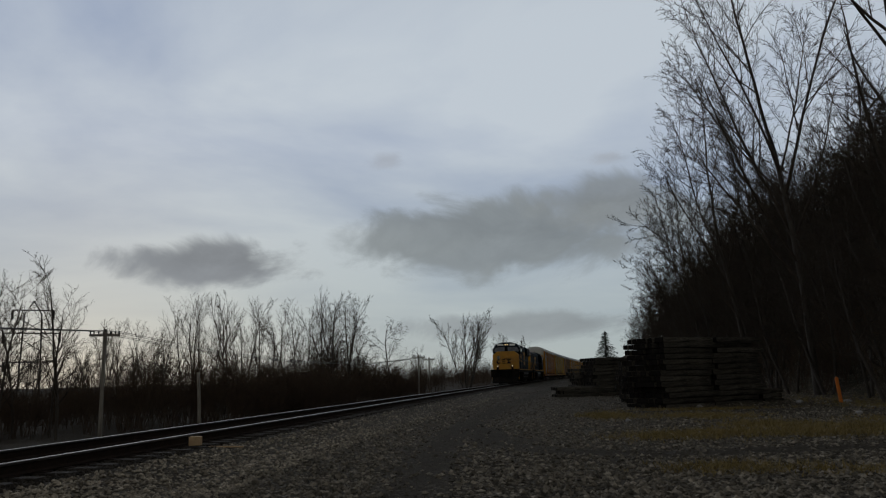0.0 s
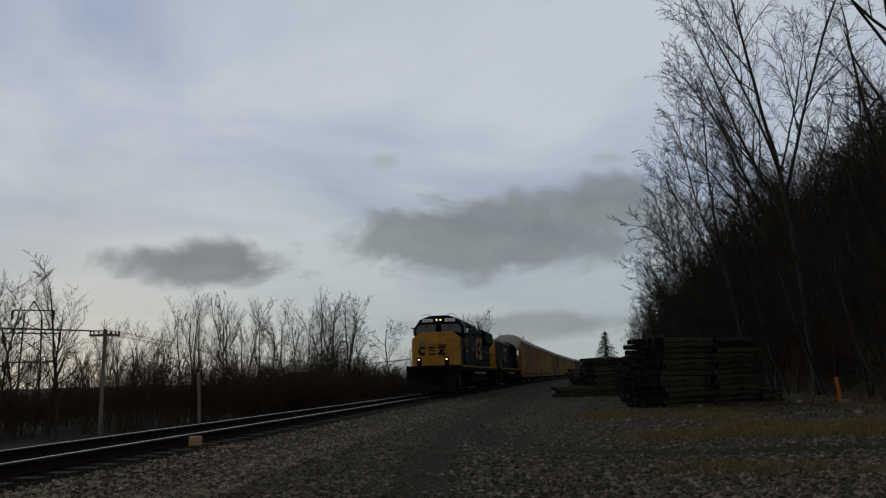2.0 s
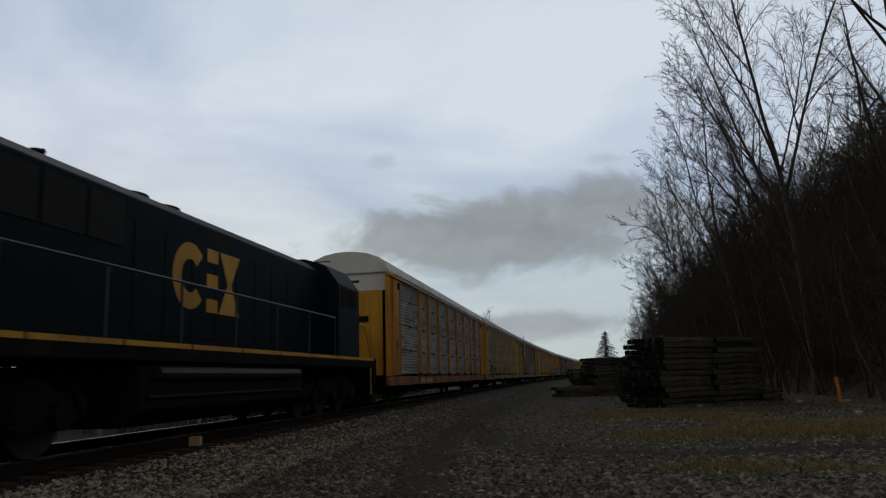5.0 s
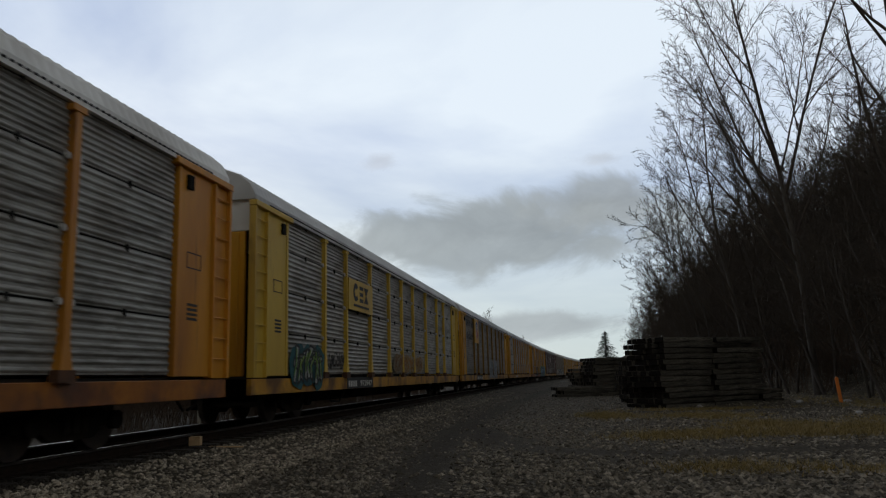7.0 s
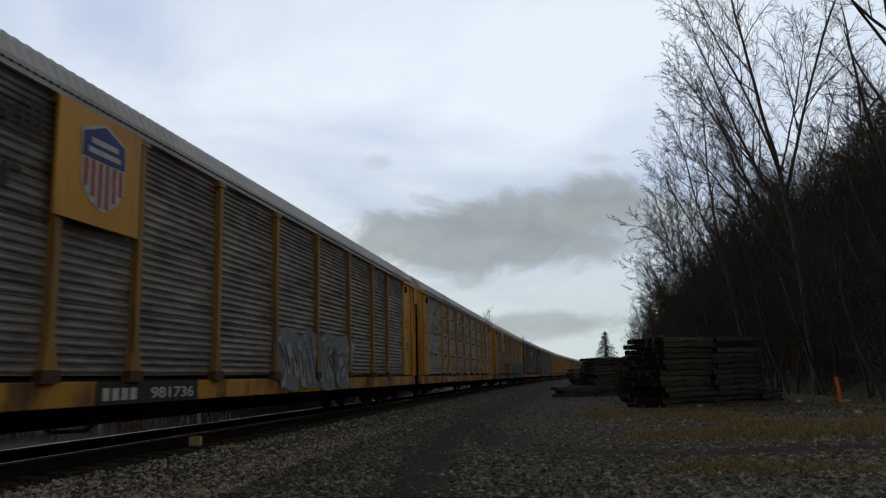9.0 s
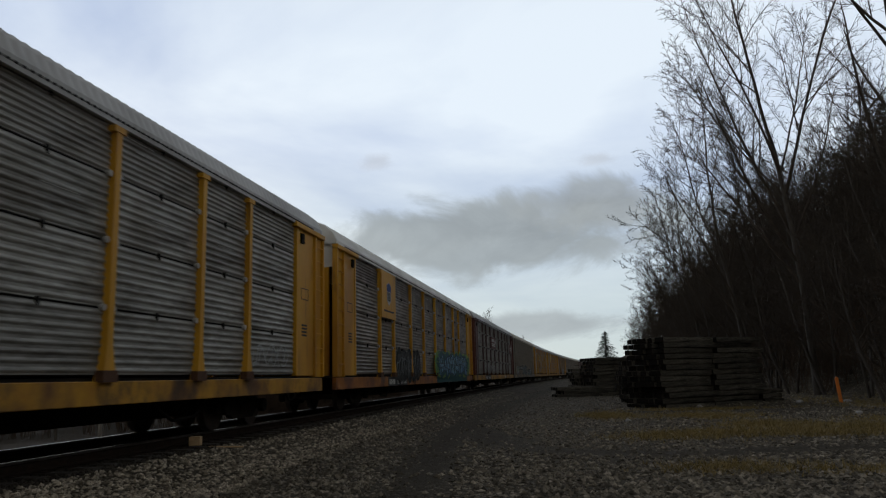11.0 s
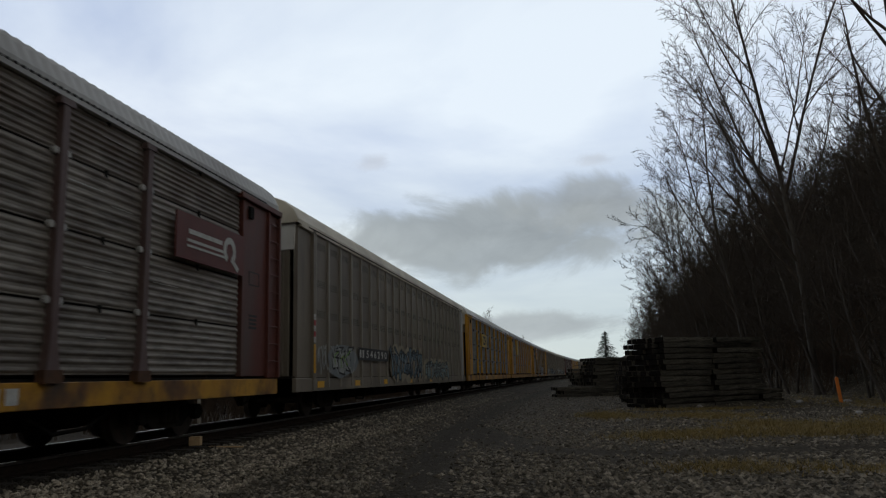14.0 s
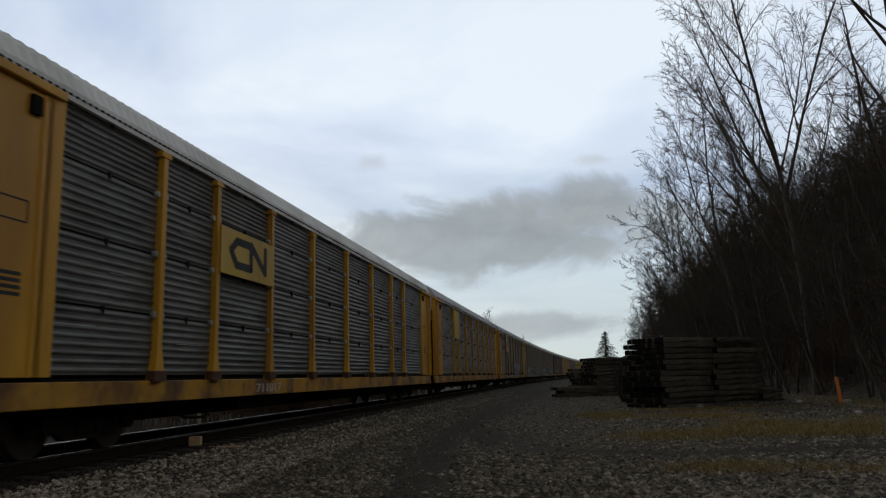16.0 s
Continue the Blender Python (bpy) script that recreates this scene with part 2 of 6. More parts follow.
def build_ground():
    xs = axis_points([(-2500, -300, 220), (-300, -60, 20), (-60, -14, 2.0), (-14, -3, 0.3), (-3, 12, 0.5), (12, 40, 1.5), (40, 300, 20), (300, 2500, 220)])
    ys = axis_points([(-600, -60, 60), (-60, 2, 4), (2, 40, 0.5), (40, 120, 1.5), (120, 420, 8), (420, 1000, 40), (1000, 4000, 300)])
    verts = [(x, y, ground_z(x, y)) for y in ys for x in xs]
    w = len(xs)
    faces = [(j * w + i, j * w + i + 1, (j + 1) * w + i + 1, (j + 1) * w + i) for j in range(len(ys) - 1) for i in range(w - 1)]
    m = mat("gravel_ground", (0.034, 0.028, 0.020), 0.92, 0, (0.062, 0.052, 0.038), 3, spec=0.12)
    nt = m.node_tree
    N, L = nt.nodes.new, nt.links.new
    b = nt.nodes["Principled BSDF"]
    soil = b.inputs["Base Color"].links[0].from_socket
    # pebbles pressed into the soil, each of its own grey
    tco = N("ShaderNodeTexCoord")
    vo = N("ShaderNodeTexVoronoi"); vo.inputs["Scale"].default_value = 24.0
    L(tco.outputs["Object"], vo.inputs["Vector"])
    hue = N("ShaderNodeSeparateColor")
    L(vo.outputs["Color"], hue.inputs[0])
    peb = N("ShaderNodeValToRGB")
    for k, (at_, c) in enumerate(((.0, (.017, .013, .008, 1)), (.45, (.044, .035, .024, 1)), (.8, (.118, .10, .073, 1)), (1.0, (.32, .28, .22, 1)))):
        el = peb.color_ramp.elements[k] if k < 2 else peb.color_ramp.elements.new(at_)
        el.position, el.color = at_, c
    L(hue.outputs[0], peb.inputs[0])
    dirt = N("ShaderNodeTexNoise"); dirt.inputs["Scale"].default_value, dirt.inputs["Detail"].default_value = 0.8, 7
    dirt.inputs["Roughness"].default_value = 0.65
    L(tco.outputs["Object"], dirt.inputs["Vector"])
    dm = N("ShaderNodeMapRange")
    dm.inputs["From Min"].default_value, dm.inputs["From Max"].default_value = 0.42, 0.66
    dm.inputs["To Max"].default_value = 0.85
    L(dirt.outputs["Fac"], dm.inputs["Value"])
    pm = N("ShaderNodeMix"); pm.data_type = "RGBA"
    L(dm.outputs[0], pm.inputs[0]); L(peb.outputs[0], pm.inputs[6]); L(soil, pm.inputs[7])
    src = pm.outputs[2]
    bp = N("ShaderNodeBump"); bp.invert = True
    bp.inputs["Strength"].default_value, bp.inputs["Distance"].default_value = 0.9, 0.03
    L(vo.outputs["Distance"], bp.inputs["Height"]); L(bp.outputs[0], b.inputs["Normal"])
    at = N("ShaderNodeAttribute"); at.attribute_name = "patches"
    sp = N("ShaderNodeSeparateColor")
    L(at.outputs["Color"], sp.inputs[0])
    nz = N("ShaderNodeTexNoise"); nz.inputs["Scale"].default_value = 2.4; nz.inputs["Detail"].default_value = 6
    tc = N("ShaderNodeTexCoord"); L(tc.outputs["Object"], nz.inputs["Vector"])
    last = src
    for chan, col in (("Red", (0.15, 0.115, 0.046, 1)), ("Green", (0.034, 0.0265, 0.0175, 1))):
        mr = N("ShaderNodeMapRange")
        mr.inputs["From Min"].default_value, mr.inputs["From Max"].default_value = 0.43, 0.66
        L(nz.outputs["Fac"], mr.inputs["Value"])
        ml = N("ShaderNodeMath"); ml.operation = "MULTIPLY"
        if chan == "Red":
            L(mr.outputs[0], ml.inputs[0])
        else:
            ml.inputs[0].default_value = 0.78
        L(sp.outputs[chan], ml.inputs[1])
        mx = N("ShaderNodeMix"); mx.data_type = "RGBA"
        L(ml.outputs[0], mx.inputs[0]); L(last, mx.inputs[6]); mx.inputs[7].default_value = col
        last = mx.outputs[2]
    L(last, b.inputs["Base Color"])
    g = raw("ground", verts, faces, m, smooth=True)
    ca = g.data.color_attributes.new("patches", "FLOAT_COLOR", "POINT")
    cols = []
    for x, y, z in verts:
        near = -20 < x < 40 and -5 < y < 140
        # green: wheel tracks, dark soil on the left, shade under the train painted on the bed
        cols += [grassy(x, y), max(worn(x, y), 1 - sm(1.45, 1.95, x - track_x(y))), 0, 1] if near else [0.0, 1.0 if x < -10 or x > 12 else 0.0, 0, 1]
    ca.data.foreach_set("color", cols)
    tagged(g, "dark grey crushed gravel lot with worn wheel tracks and dry grass", "ground", kind="structure")


build_ground()


# ---------------------------------------------------------------- track
def build_track():
    track = empty("railway_track", label="single railway track on stone ballast with timber ties", category="railway track", kind="structure")
    prof_head = [(-0.036, -0.035), (0.036, -0.035), (0.036, -0.006), (0.028, 0.0), (-0.028, 0.0), (-0.036, -0.006)]
    prof_web = [(-0.075, -0.172), (0.075, -0.172), (0.075, -0.160), (0.012, -0.135), (0.010, -0.036), (-0.010, -0.036), (-0.012, -0.135), (-0.075, -0.160)]
    ys = axis_points([(-60, 120, 4), (120, 600, 10)])
    for side in (-0.752, 0.752):
        rail = None
        for prof, name, m in ((prof_web, "rail", M["rust"]), (prof_head, "rail_head", M["steel_head"])):
            verts, faces = [], []
            n = len(prof)
            for y in ys:
                a, cx = track_turn(y), track_x(y)
                for px, pz in prof:
                    o = side + px
                    verts.append((cx + o * math.cos(a), y - o * math.sin(a), pz))
            for j in range(len(ys) - 1):
                for k in range(n):
                    faces.append((j * n + k, j * n + (k + 1) % n, (j + 1) * n + (k + 1) % n, (j + 1) * n + k))
            ob = raw(name, verts, faces, m, track if rail is None else rail, "polished running surface" if rail else "rusty steel rail")
            rail = rail or ob
    bm = bmesh.new()
    box(bm, -1.3, 1.3, -0.115, 0.115, -0.355, -0.178)
    bmesh.ops.bevel(bm, geom=bm.edges[:], offset=0.012, segments=1, affect="EDGES")
    tie = part("tie", bm, M["tie"], track)
    me = tie.data
    bm = bmesh.new()
    for s in (-0.752, 0.752):
        box(bm, s - 0.18, s + 0.18, -0.09, 0.09, -0.179, -0.168)
    plate = part("tie_plate", bm, M["rust"], tie)
    rnd = random.Random(4)
    y, first = -8.0, True
    while y < 120:
        t = tie if first else new("tie", me)
        t.parent = track
        t.matrix_basis = pose(track_x(y) + rnd.uniform(-0.05, 0.05), y, rnd.uniform(-0.008, 0.003), 0, 0, math.degrees(-track_turn(y)) + rnd.uniform(-1.2, 1.2))
        if not first:
            p = new("tie_plate", plate.data)
            p.parent = t
        first = False
        y += 0.51 + rnd.uniform(-0.02, 0.02)


build_track()


# ---------------------------------------------------------------- train materials
M["yellow"] = mat("rack_yellow", (0.68, 0.36, 0.024), 0.55, 0, (0.58, 0.285, 0.022), 1.2, stain=(0.46, 0.215, 0.022), stain_scale=0.55, bump=0.1, stretch=(1, 1, 0.35), streak=(0.15, 0.075, 0.028), streak_scale=(3, 5, .5), streak_cut=.575)
M["yellow_pale"] = mat("rack_yellow_pale", (0.66, 0.45, 0.055), 0.55, 0, (0.56, 0.36, 0.05), 1.2, stain=(0.50, 0.32, 0.05), stain_scale=0.5, bump=0.1, stretch=(1, 1, 0.35), streak=(0.26, 0.16, 0.05), streak_scale=(3, 5, .5), streak_cut=.575)
M["orange"] = mat("rack_orange", (0.64, 0.28, 0.02), 0.55, 0, (0.54, 0.22, 0.018), 1.2, stain=(0.42, 0.165, 0.02), stain_scale=0.6, bump=0.1, stretch=(1, 1, 0.35), streak=(0.12, 0.05, 0.02), streak_scale=(3, 5, .5), streak_cut=.575)
M["brown_red"] = mat("rack_oxide_red", (0.13, 0.035, 0.024), 0.6, 0, (0.095, 0.03, 0.022), 1.3, stain=(0.10, 0.06, 0.05), stain_scale=0.6, stretch=(1, 1, 0.35))
M["sill"] = mat("dirty_yellow_sill", (0.55, 0.29, 0.022), 0.6, 0, (0.42, 0.20, 0.022), 2.5, stain=(0.16, 0.075, 0.025), stain_scale=1.1, bump=0.1, streak=(0.055, 0.036, 0.024), streak_scale=(1, 1.6, 1.2), streak_cut=.52)
M["sill_orange"] = mat("rusty_orange_sill", (0.40, 0.145, 0.012), 0.6, 0, (0.27, 0.09, 0.012), 2.5, stain=(0.14, 0.05, 0.02), stain_scale=1.1, bump=0.1, streak=(0.05, 0.03, 0.02), streak_scale=(1, 1.6, 1.2), streak_cut=.53)
M["post_dirty"] = mat("dirty_brown_yellow_post", (0.36, 0.20, 0.035), 0.65, 0, (0.27, 0.15, 0.035), 1.5, stain=(0.20, 0.12, 0.045), stain_scale=0.8, stretch=(1, 1, 0.35), streak=(0.11, 0.07, 0.035), streak_scale=(3, 5, .5), streak_cut=.52)
M["rust_foot"] = mat("rusty_post_foot", (0.11, 0.048, 0.022), 0.85, 0, (0.06, 0.032, 0.02), 6)
M["galv"] = mat("galvanized_panel", (0.25, 0.242, 0.218), 0.55, 0.1, (0.38, 0.37, 0.335), 0.9, stain=(0.12, 0.098, 0.07), stain_scale=0.45, bump=0.12, stretch=(1, 1, 1.6), streak=(0.095, 0.083, 0.066), streak_scale=(1, .5, 2.6), streak_cut=.47, vary=0.22)
M["galv_brown"] = mat("galvanized_panel_brown", (0.18, 0.157, 0.13), 0.6, 0.1, (0.28, 0.25, 0.215), 0.9, stain=(0.10, 0.072, 0.052), stain_scale=0.5, bump=0.12, stretch=(1, 1, 1.6), streak=(0.07, 0.055, 0.043), streak_scale=(1, .5, 2.6), streak_cut=.47, vary=0.2)
M["galv_dark"] = mat("galvanized_panel_dark", (0.115, 0.113, 0.10), 0.55, 0.15, (0.19, 0.187, 0.168), 0.9, stain=(0.075, 0.065, 0.05), stain_scale=0.45, bump=0.12, stretch=(1, 1, 1.6), streak=(0.055, 0.05, 0.042), streak_scale=(1, .5, 2.6), streak_cut=.47, vary=0.22)
M["cp_grey"] = mat("smooth_side_greybrown", (0.195, 0.163, 0.125), 0.6, 0, (0.235, 0.20, 0.157), 1.0, stain=(0.16, 0.136, 0.106), stain_scale=0.35, bump=0.05, stretch=(1, 1, 0.5), streak=(0.135, 0.113, 0.09), streak_scale=(1, 1.4, .35), streak_cut=.5)
M["cp_post"] = mat("side_post_grey", (0.30, 0.27, 0.225), 0.6, 0, (0.24, 0.21, 0.175), 2)
M["roof_white"] = mat("roof_white", (0.80, 0.79, 0.75), 0.6, 0, (0.70, 0.69, 0.65), 0.8, stain=(0.55, 0.53, 0.49), stain_scale=0.4)
M["roof_grey"] = mat("roof_grey", (0.42, 0.415, 0.40), 0.55, 0.0, (0.50, 0.49, 0.47), 0.8, stain=(0.32, 0.31, 0.29), stain_scale=0.4)
M["roof_tan"] = mat("roof_tan", (0.66, 0.61, 0.49), 0.6, 0, (0.56, 0.51, 0.41), 0.8, stain=(0.44, 0.39, 0.31), stain_scale=0.4)
M["gap_dark"] = mat("dark_joint", (0.012, 0.012, 0.012), 0.9)
M["wheel"] = mat("wheel_steel", (0.05, 0.042, 0.036), 0.6, 0.5, (0.08, 0.06, 0.05), 6)
M["ink"] = mat("lettering_white", (0.62, 0.62, 0.58), 0.7, 0, (0.40, 0.39, 0.36), 9)
M["ink_dark"] = mat("lettering_black", (0.02, 0.02, 0.022), 0.7, 0, (0.04, 0.038, 0.035), 9)
M["board_red"] = mat("logo_red", (0.13, 0.03, 0.022), 0.6, 0, (0.10, 0.026, 0.02), 3)
M["logo_blue"] = mat("logo_blue", (0.02, 0.045, 0.22), 0.6, 0, (0.03, 0.055, 0.18), 5)
M["logo_stripe"] = mat("logo_stripe_red", (0.42, 0.06, 0.04), 0.6, 0, (0.33, 0.06, 0.05), 5)
M["gr_blue"] = mat("spray_blue", (0.16, 0.36, 0.55), 0.6, 0, (0.30, 0.56, 0.72), 1.5, stain=(0.09, 0.22, 0.42), stain_scale=0.9)
M["gr_teal"] = mat("spray_teal", (0.012, 0.07, 0.085), 0.6, 0, (0.02, 0.11, 0.12), 1.2)
M["gr_navy"] = mat("spray_navy", (0.015, 0.03, 0.07), 0.6, 0, (0.03, 0.05, 0.10), 2)
M["gr_lime"] = mat("spray_lime", (0.26, 0.36, 0.05), 0.6, 0, (0.10, 0.28, 0.06), 2)
M["gr_white"] = mat("spray_white", (0.40, 0.41, 0.40), 0.6, 0, (0.30, 0.31, 0.30), 2)
M["gr_grey"] = mat("spray_grey", (0.17, 0.19, 0.20), 0.6, 0, (0.23, 0.25, 0.26), 2)
M["gr_cream"] = mat("spray_cream", (0.36, 0.31, 0.22), 0.65, 0, (0.27, 0.235, 0.17), 1.6, stain=(0.20, 0.16, 0.11), stain_scale=1.2)
M["gr_steel"] = mat("spray_steel_blue", (0.085, 0.16, 0.21), 0.6, 0, (0.14, 0.235, 0.28), 1.1, stain=(0.06, 0.10, 0.14), stain_scale=1.0)
M["gr_black"] = mat("spray_black", (0.012, 0.013, 0.016), 0.6, 0, (0.022, 0.022, 0.025), 2)
M["gr_cyan"] = mat("spray_pale_cyan", (0.20, 0.33, 0.35), 0.6, 0, (0.28, 0.38, 0.38), 2)
M["loco_blue"] = mat("loco_dark_blue", (0.004, 0.011, 0.017), 0.6, 0, (0.007, 0.017, 0.026), 1.0, stain=(0.010, 0.012, 0.012), stain_scale=0.6, bump=0.05, spec=0.06)
M["loco_grey"] = mat("loco_grey_blue", (0.03, 0.036, 0.04), 0.5, 0, (0.045, 0.05, 0.055), 1.0)
M["tank_dark"] = mat("grimy_tank_steel", (0.014, 0.013, 0.012), 0.5, 0, (0.026, 0.023, 0.02), 2.0, spec=0.2)
M["loco_yellow"] = mat("loco_yellow", (0.62, 0.30, 0.022), 0.4, 0, (0.55, 0.26, 0.022), 0.9, stain=(0.42, 0.19, 0.025), stain_scale=0.7, bump=0.04, streak=(0.30, 0.13, 0.02), streak_scale=(4, 4, .6), streak_cut=.56)
M["rail_white"] = mat("handrail_paint", (0.58, 0.33, 0.06), 0.5, 0, (0.46, 0.25, 0.05), 6)
M["lamp"] = glow("headlight_glow", (1.0, 0.66, 0.30), 1.5)
M["lamp_ditch"] = glow("ditch_light_glow", (1.0, 0.72, 0.42), 1.5)
M["board_lit"] = glow("lit_number_board", (0.80, 0.82, 0.78), 0.12)
M["reflector"] = mat("reflector_yellow", (0.75, 0.40, 0.02), 0.4)
M["reflector_red"] = mat("reflector_red", (0.40, 0.03, 0.03), 0.4)


def pane_material():
    m = mat("cab_glass", (0.03, 0.04, 0.045), 0.05, 0, spec=0.8)
    b = m.node_tree.nodes["Principled BSDF"]
    b.inputs["Transmission Weight"].default_value = 0.35
    b.inputs["Coat Weight"].default_value = 1.0
    return m


M["pane"] = pane_material()


# ---------------------------------------------------------------- flat paint and lettering on a car's side
def sheet(name, polys, x, material, parent, label="", thick=0.004):
    """Painted shapes on a side: each a list of (y, z), laid at x."""
    bm = bmesh.new()
    for p in polys:
        try:
            vs = [bm.verts.new((x, y, z)) for y, z in p]
            f = bm.faces.new(vs)
        except ValueError:
            continue
        f.normal_update()
        if f.normal.x < 0:
            f.normal_flip()
    bmesh.ops.remove_doubles(bm, verts=bm.verts[:], dist=.0004)
    r = bmesh.ops.extrude_face_region(bm, geom=bm.faces[:])
    for v in [g for g in r["geom"] if isinstance(g, bmesh.types.BMVert)]:
        v.co.x += thick
    bmesh.ops.recalc_face_normals(bm, faces=bm.faces[:])
    return part(name, bm, material, parent, label)


def rect(y0, y1, z0, z1):
    return [(y0, z0), (y1, z0), (y1, z1), (y0, z1)]


def ring(cy, cz, r0, r1, a0, a1, n=14):
    a = [radians(a0 + (a1 - a0) * i / n) for i in range(n + 1)]
    return [[(cy + r0 * math.cos(a[i]), cz + r0 * math.sin(a[i])), (cy + r1 * math.cos(a[i]), cz + r1 * math.sin(a[i])),
             (cy + r1 * math.cos(a[i + 1]), cz + r1 * math.sin(a[i + 1])), (cy + r0 * math.cos(a[i + 1]), cz + r0 * math.sin(a[i + 1]))] for i in range(n)]


def stroke(pts, w):
    """A painted line of width w through points (y, z), as quads."""
    out = []
    for (a, b), (c, d) in zip(pts, pts[1:]):
        l = math.hypot(c - a, d - b) or 1
        ny, nz = -(d - b) / l * w / 2, (c - a) / l * w / 2
        ey, ez = (c - a) / l * w * 0.3, (d - b) / l * w * 0.3
        out.append([(a + ny - ey, b + nz - ez), (a - ny - ey, b - nz - ez), (c - ny + ey, d - nz + ez), (c + ny + ey, d + nz + ez)])
    return out


def front_sheet(name, polys, y, material, parent, label="", thick=0.005):
    """Painted shapes on a front: each a list of (x, z), laid at y."""
    ob = sheet(name, polys, 0.0, material, parent, label, thick)
    for v in ob.data.vertices:
        v.co = (v.co.y, y - v.co.x, v.co.z)
    ob.data.flip_normals()
    return ob


def lettering(text, y, z, height, x, material, parent, width=None, name="lettering", turn="side"):
    cu = bpy.data.curves.new("lettering", "FONT")
    cu.body, cu.size, cu.extrude, cu.offset = text, 1.0, 0.003, 0.012
    tmp = new("lettering_tmp", cu)
    bpy.context.view_layer.update()
    me = bpy.data.meshes.new_from_object(tmp.evaluated_get(bpy.context.evaluated_depsgraph_get()))
    bpy.data.objects.remove(tmp)
    xs = [v.co.x for v in me.vertices]
    ys = [v.co.y for v in me.vertices]
    sx = (width / (max(xs) - min(xs))) if width else height / (max(ys) - min(ys))
    sy = height / (max(ys) - min(ys))
    x0, y0 = min(xs), min(ys)
    for v in me.vertices:
        u, w, d = (v.co.x - x0) * sx, (v.co.y - y0) * sy, v.co.z
        v.co = (x + d, y + u, z + w) if turn == "side" else (y + u, x - d, z + w)
    me.materials.clear()
    me.materials.append(material)
    ob = new(name, me)
    ob.parent = parent
    ob["label"] = "painted lettering"
    return ob


def graffiti(parent, y0, y1, z0, z1, x, fill, edge, glow_m, seed, n, splash=None, label="spray-painted graffiti"):
    """Interlocking painted shapes: a backing cloud, slanted blocks, outlines and drips."""
    rnd = random.Random(seed)
    w, h = (y1 - y0) / n, z1 - z0
    back, blocks, lines, hi = [], [], [], []
    for i in range(n):
        cy = y0 + (i + 0.5) * w
        k = 11
        back.append([(cy + w * 0.78 * math.cos(a) * rnd.uniform(0.8, 1.12), (z0 + z1) / 2 + h * 0.56 * math.sin(a) * rnd.uniform(0.82, 1.08))
                     for a in [2 * math.pi * j / k for j in range(k)]])
        lean = rnd.uniform(-0.55, 0.55) * w
        for s in range(3):
            a = y0 + i * w + w * (0.06 + 0.32 * s) + rnd.uniform(-0.04, 0.04) * w
            b0, b1 = z0 + h * rnd.uniform(0.02, 0.25), z1 - h * rnd.uniform(0.02, 0.22)
            t = w * rnd.uniform(0.16, 0.26)
            k2 = rnd.uniform(-.3, .3) * w
            zm = (b0 + b1) / 2 + rnd.uniform(-.1, .1) * h
            q = [(a, b0), (a + t * 1.2, b0 + rnd.uniform(-.1, .1) * h), (a + t + k2, zm), (a + t * 1.3 + lean, b1), (a + lean * .7, b1 + rnd.uniform(-.12, .05) * h), (a + k2 * .8, zm + .05 * h)]
            blocks.append(q)
            lines += stroke(q + [q[0]], 0.05)
            hi += stroke([(q[0][0] + t * .4, q[0][1] + .15 * h), (q[5][0] + t * .5, q[5][1]), (q[4][0] + t * .4, q[4][1] - .1 * h)], 0.04)
        m = z0 + h * rnd.uniform(0.3, 0.65)
        q = [(y0 + i * w + .05 * w, m), (y0 + (i + .9) * w, m + rnd.uniform(-.15, .15) * h), (y0 + (i + .85) * w, m + .2 * h), (y0 + i * w + .1 * w, m + .17 * h)]
        blocks.append(q)
        lines += stroke(q + [q[0]], 0.05)
    g = sheet("graffiti", back, x, glow_m, parent, label)
    sheet("paint_fill", blocks, x + 0.005, fill, g)
    sheet("paint_outline", lines, x + 0.010, edge, g)
    sheet("paint_highlight", hi, x + 0.015, splash or glow_m, g)
    for o in (g, *g.children):
        o["kind"] = "stuff"
    return g


def scribble(parent, y0, y1, z0, z1, x, m, seed, n, width=0.035):
    rnd = random.Random(seed)
    polys = []
    w = (y1 - y0) / n
    for i in range(n):
        c = y0 + (i + .5) * w
        p = []
        a0, turns = rnd.uniform(0, 6), rnd.uniform(4, 9)
        for k in range(16):
            a = a0 + turns * k / 15
            p.append((c + w * rnd.uniform(.35, .6) * math.cos(a), (z0 + z1) / 2 + (z1 - z0) * rnd.uniform(.32, .5) * math.sin(a * rnd.choice((1, 1, 1.3)))))
        polys += stroke(p, width)
    return sheet("graffiti", polys, x, m, parent, "thin sprayed scrawl")


# ---------------------------------------------------------------- running gear
def rack_truck(parent, y):
    """Two-axle freight truck with cast side frames and springs."""
    tr = part("truck", _truck_frame(0.9), M["black"], parent)
    tr.location = (0, y, 0)
    for dy in (-0.89, 0.89):
        wheelset(tr, dy, 0.42)
    return tr


def _truck_frame(half):
    bm = bmesh.new()
    for s in (-1, 1):
        prof = [(-half - .28, .34), (-half - .28, .52), (-half + .15, .56), (-.42, .74), (.42, .74), (half - .15, .56), (half + .28, .52), (half + .28, .34),
                (half - .2, .36), (.46, .20), (-.46, .20), (-half + .2, .36)]
        prism(bm, prof, "x", s * .98 - .06, s * .98 + .06)
        for k in (-.2, 0, .2):
            disc(bm, (s * 1.05, k, .42), "z", .075, .13, 8)
        for k in (-half, half):
            disc(bm, (s * 1.08, k, .43), "x", .14, .06, 10)
    box(bm, -.95, .95, -.2, .2, .45, .72)
    return bm


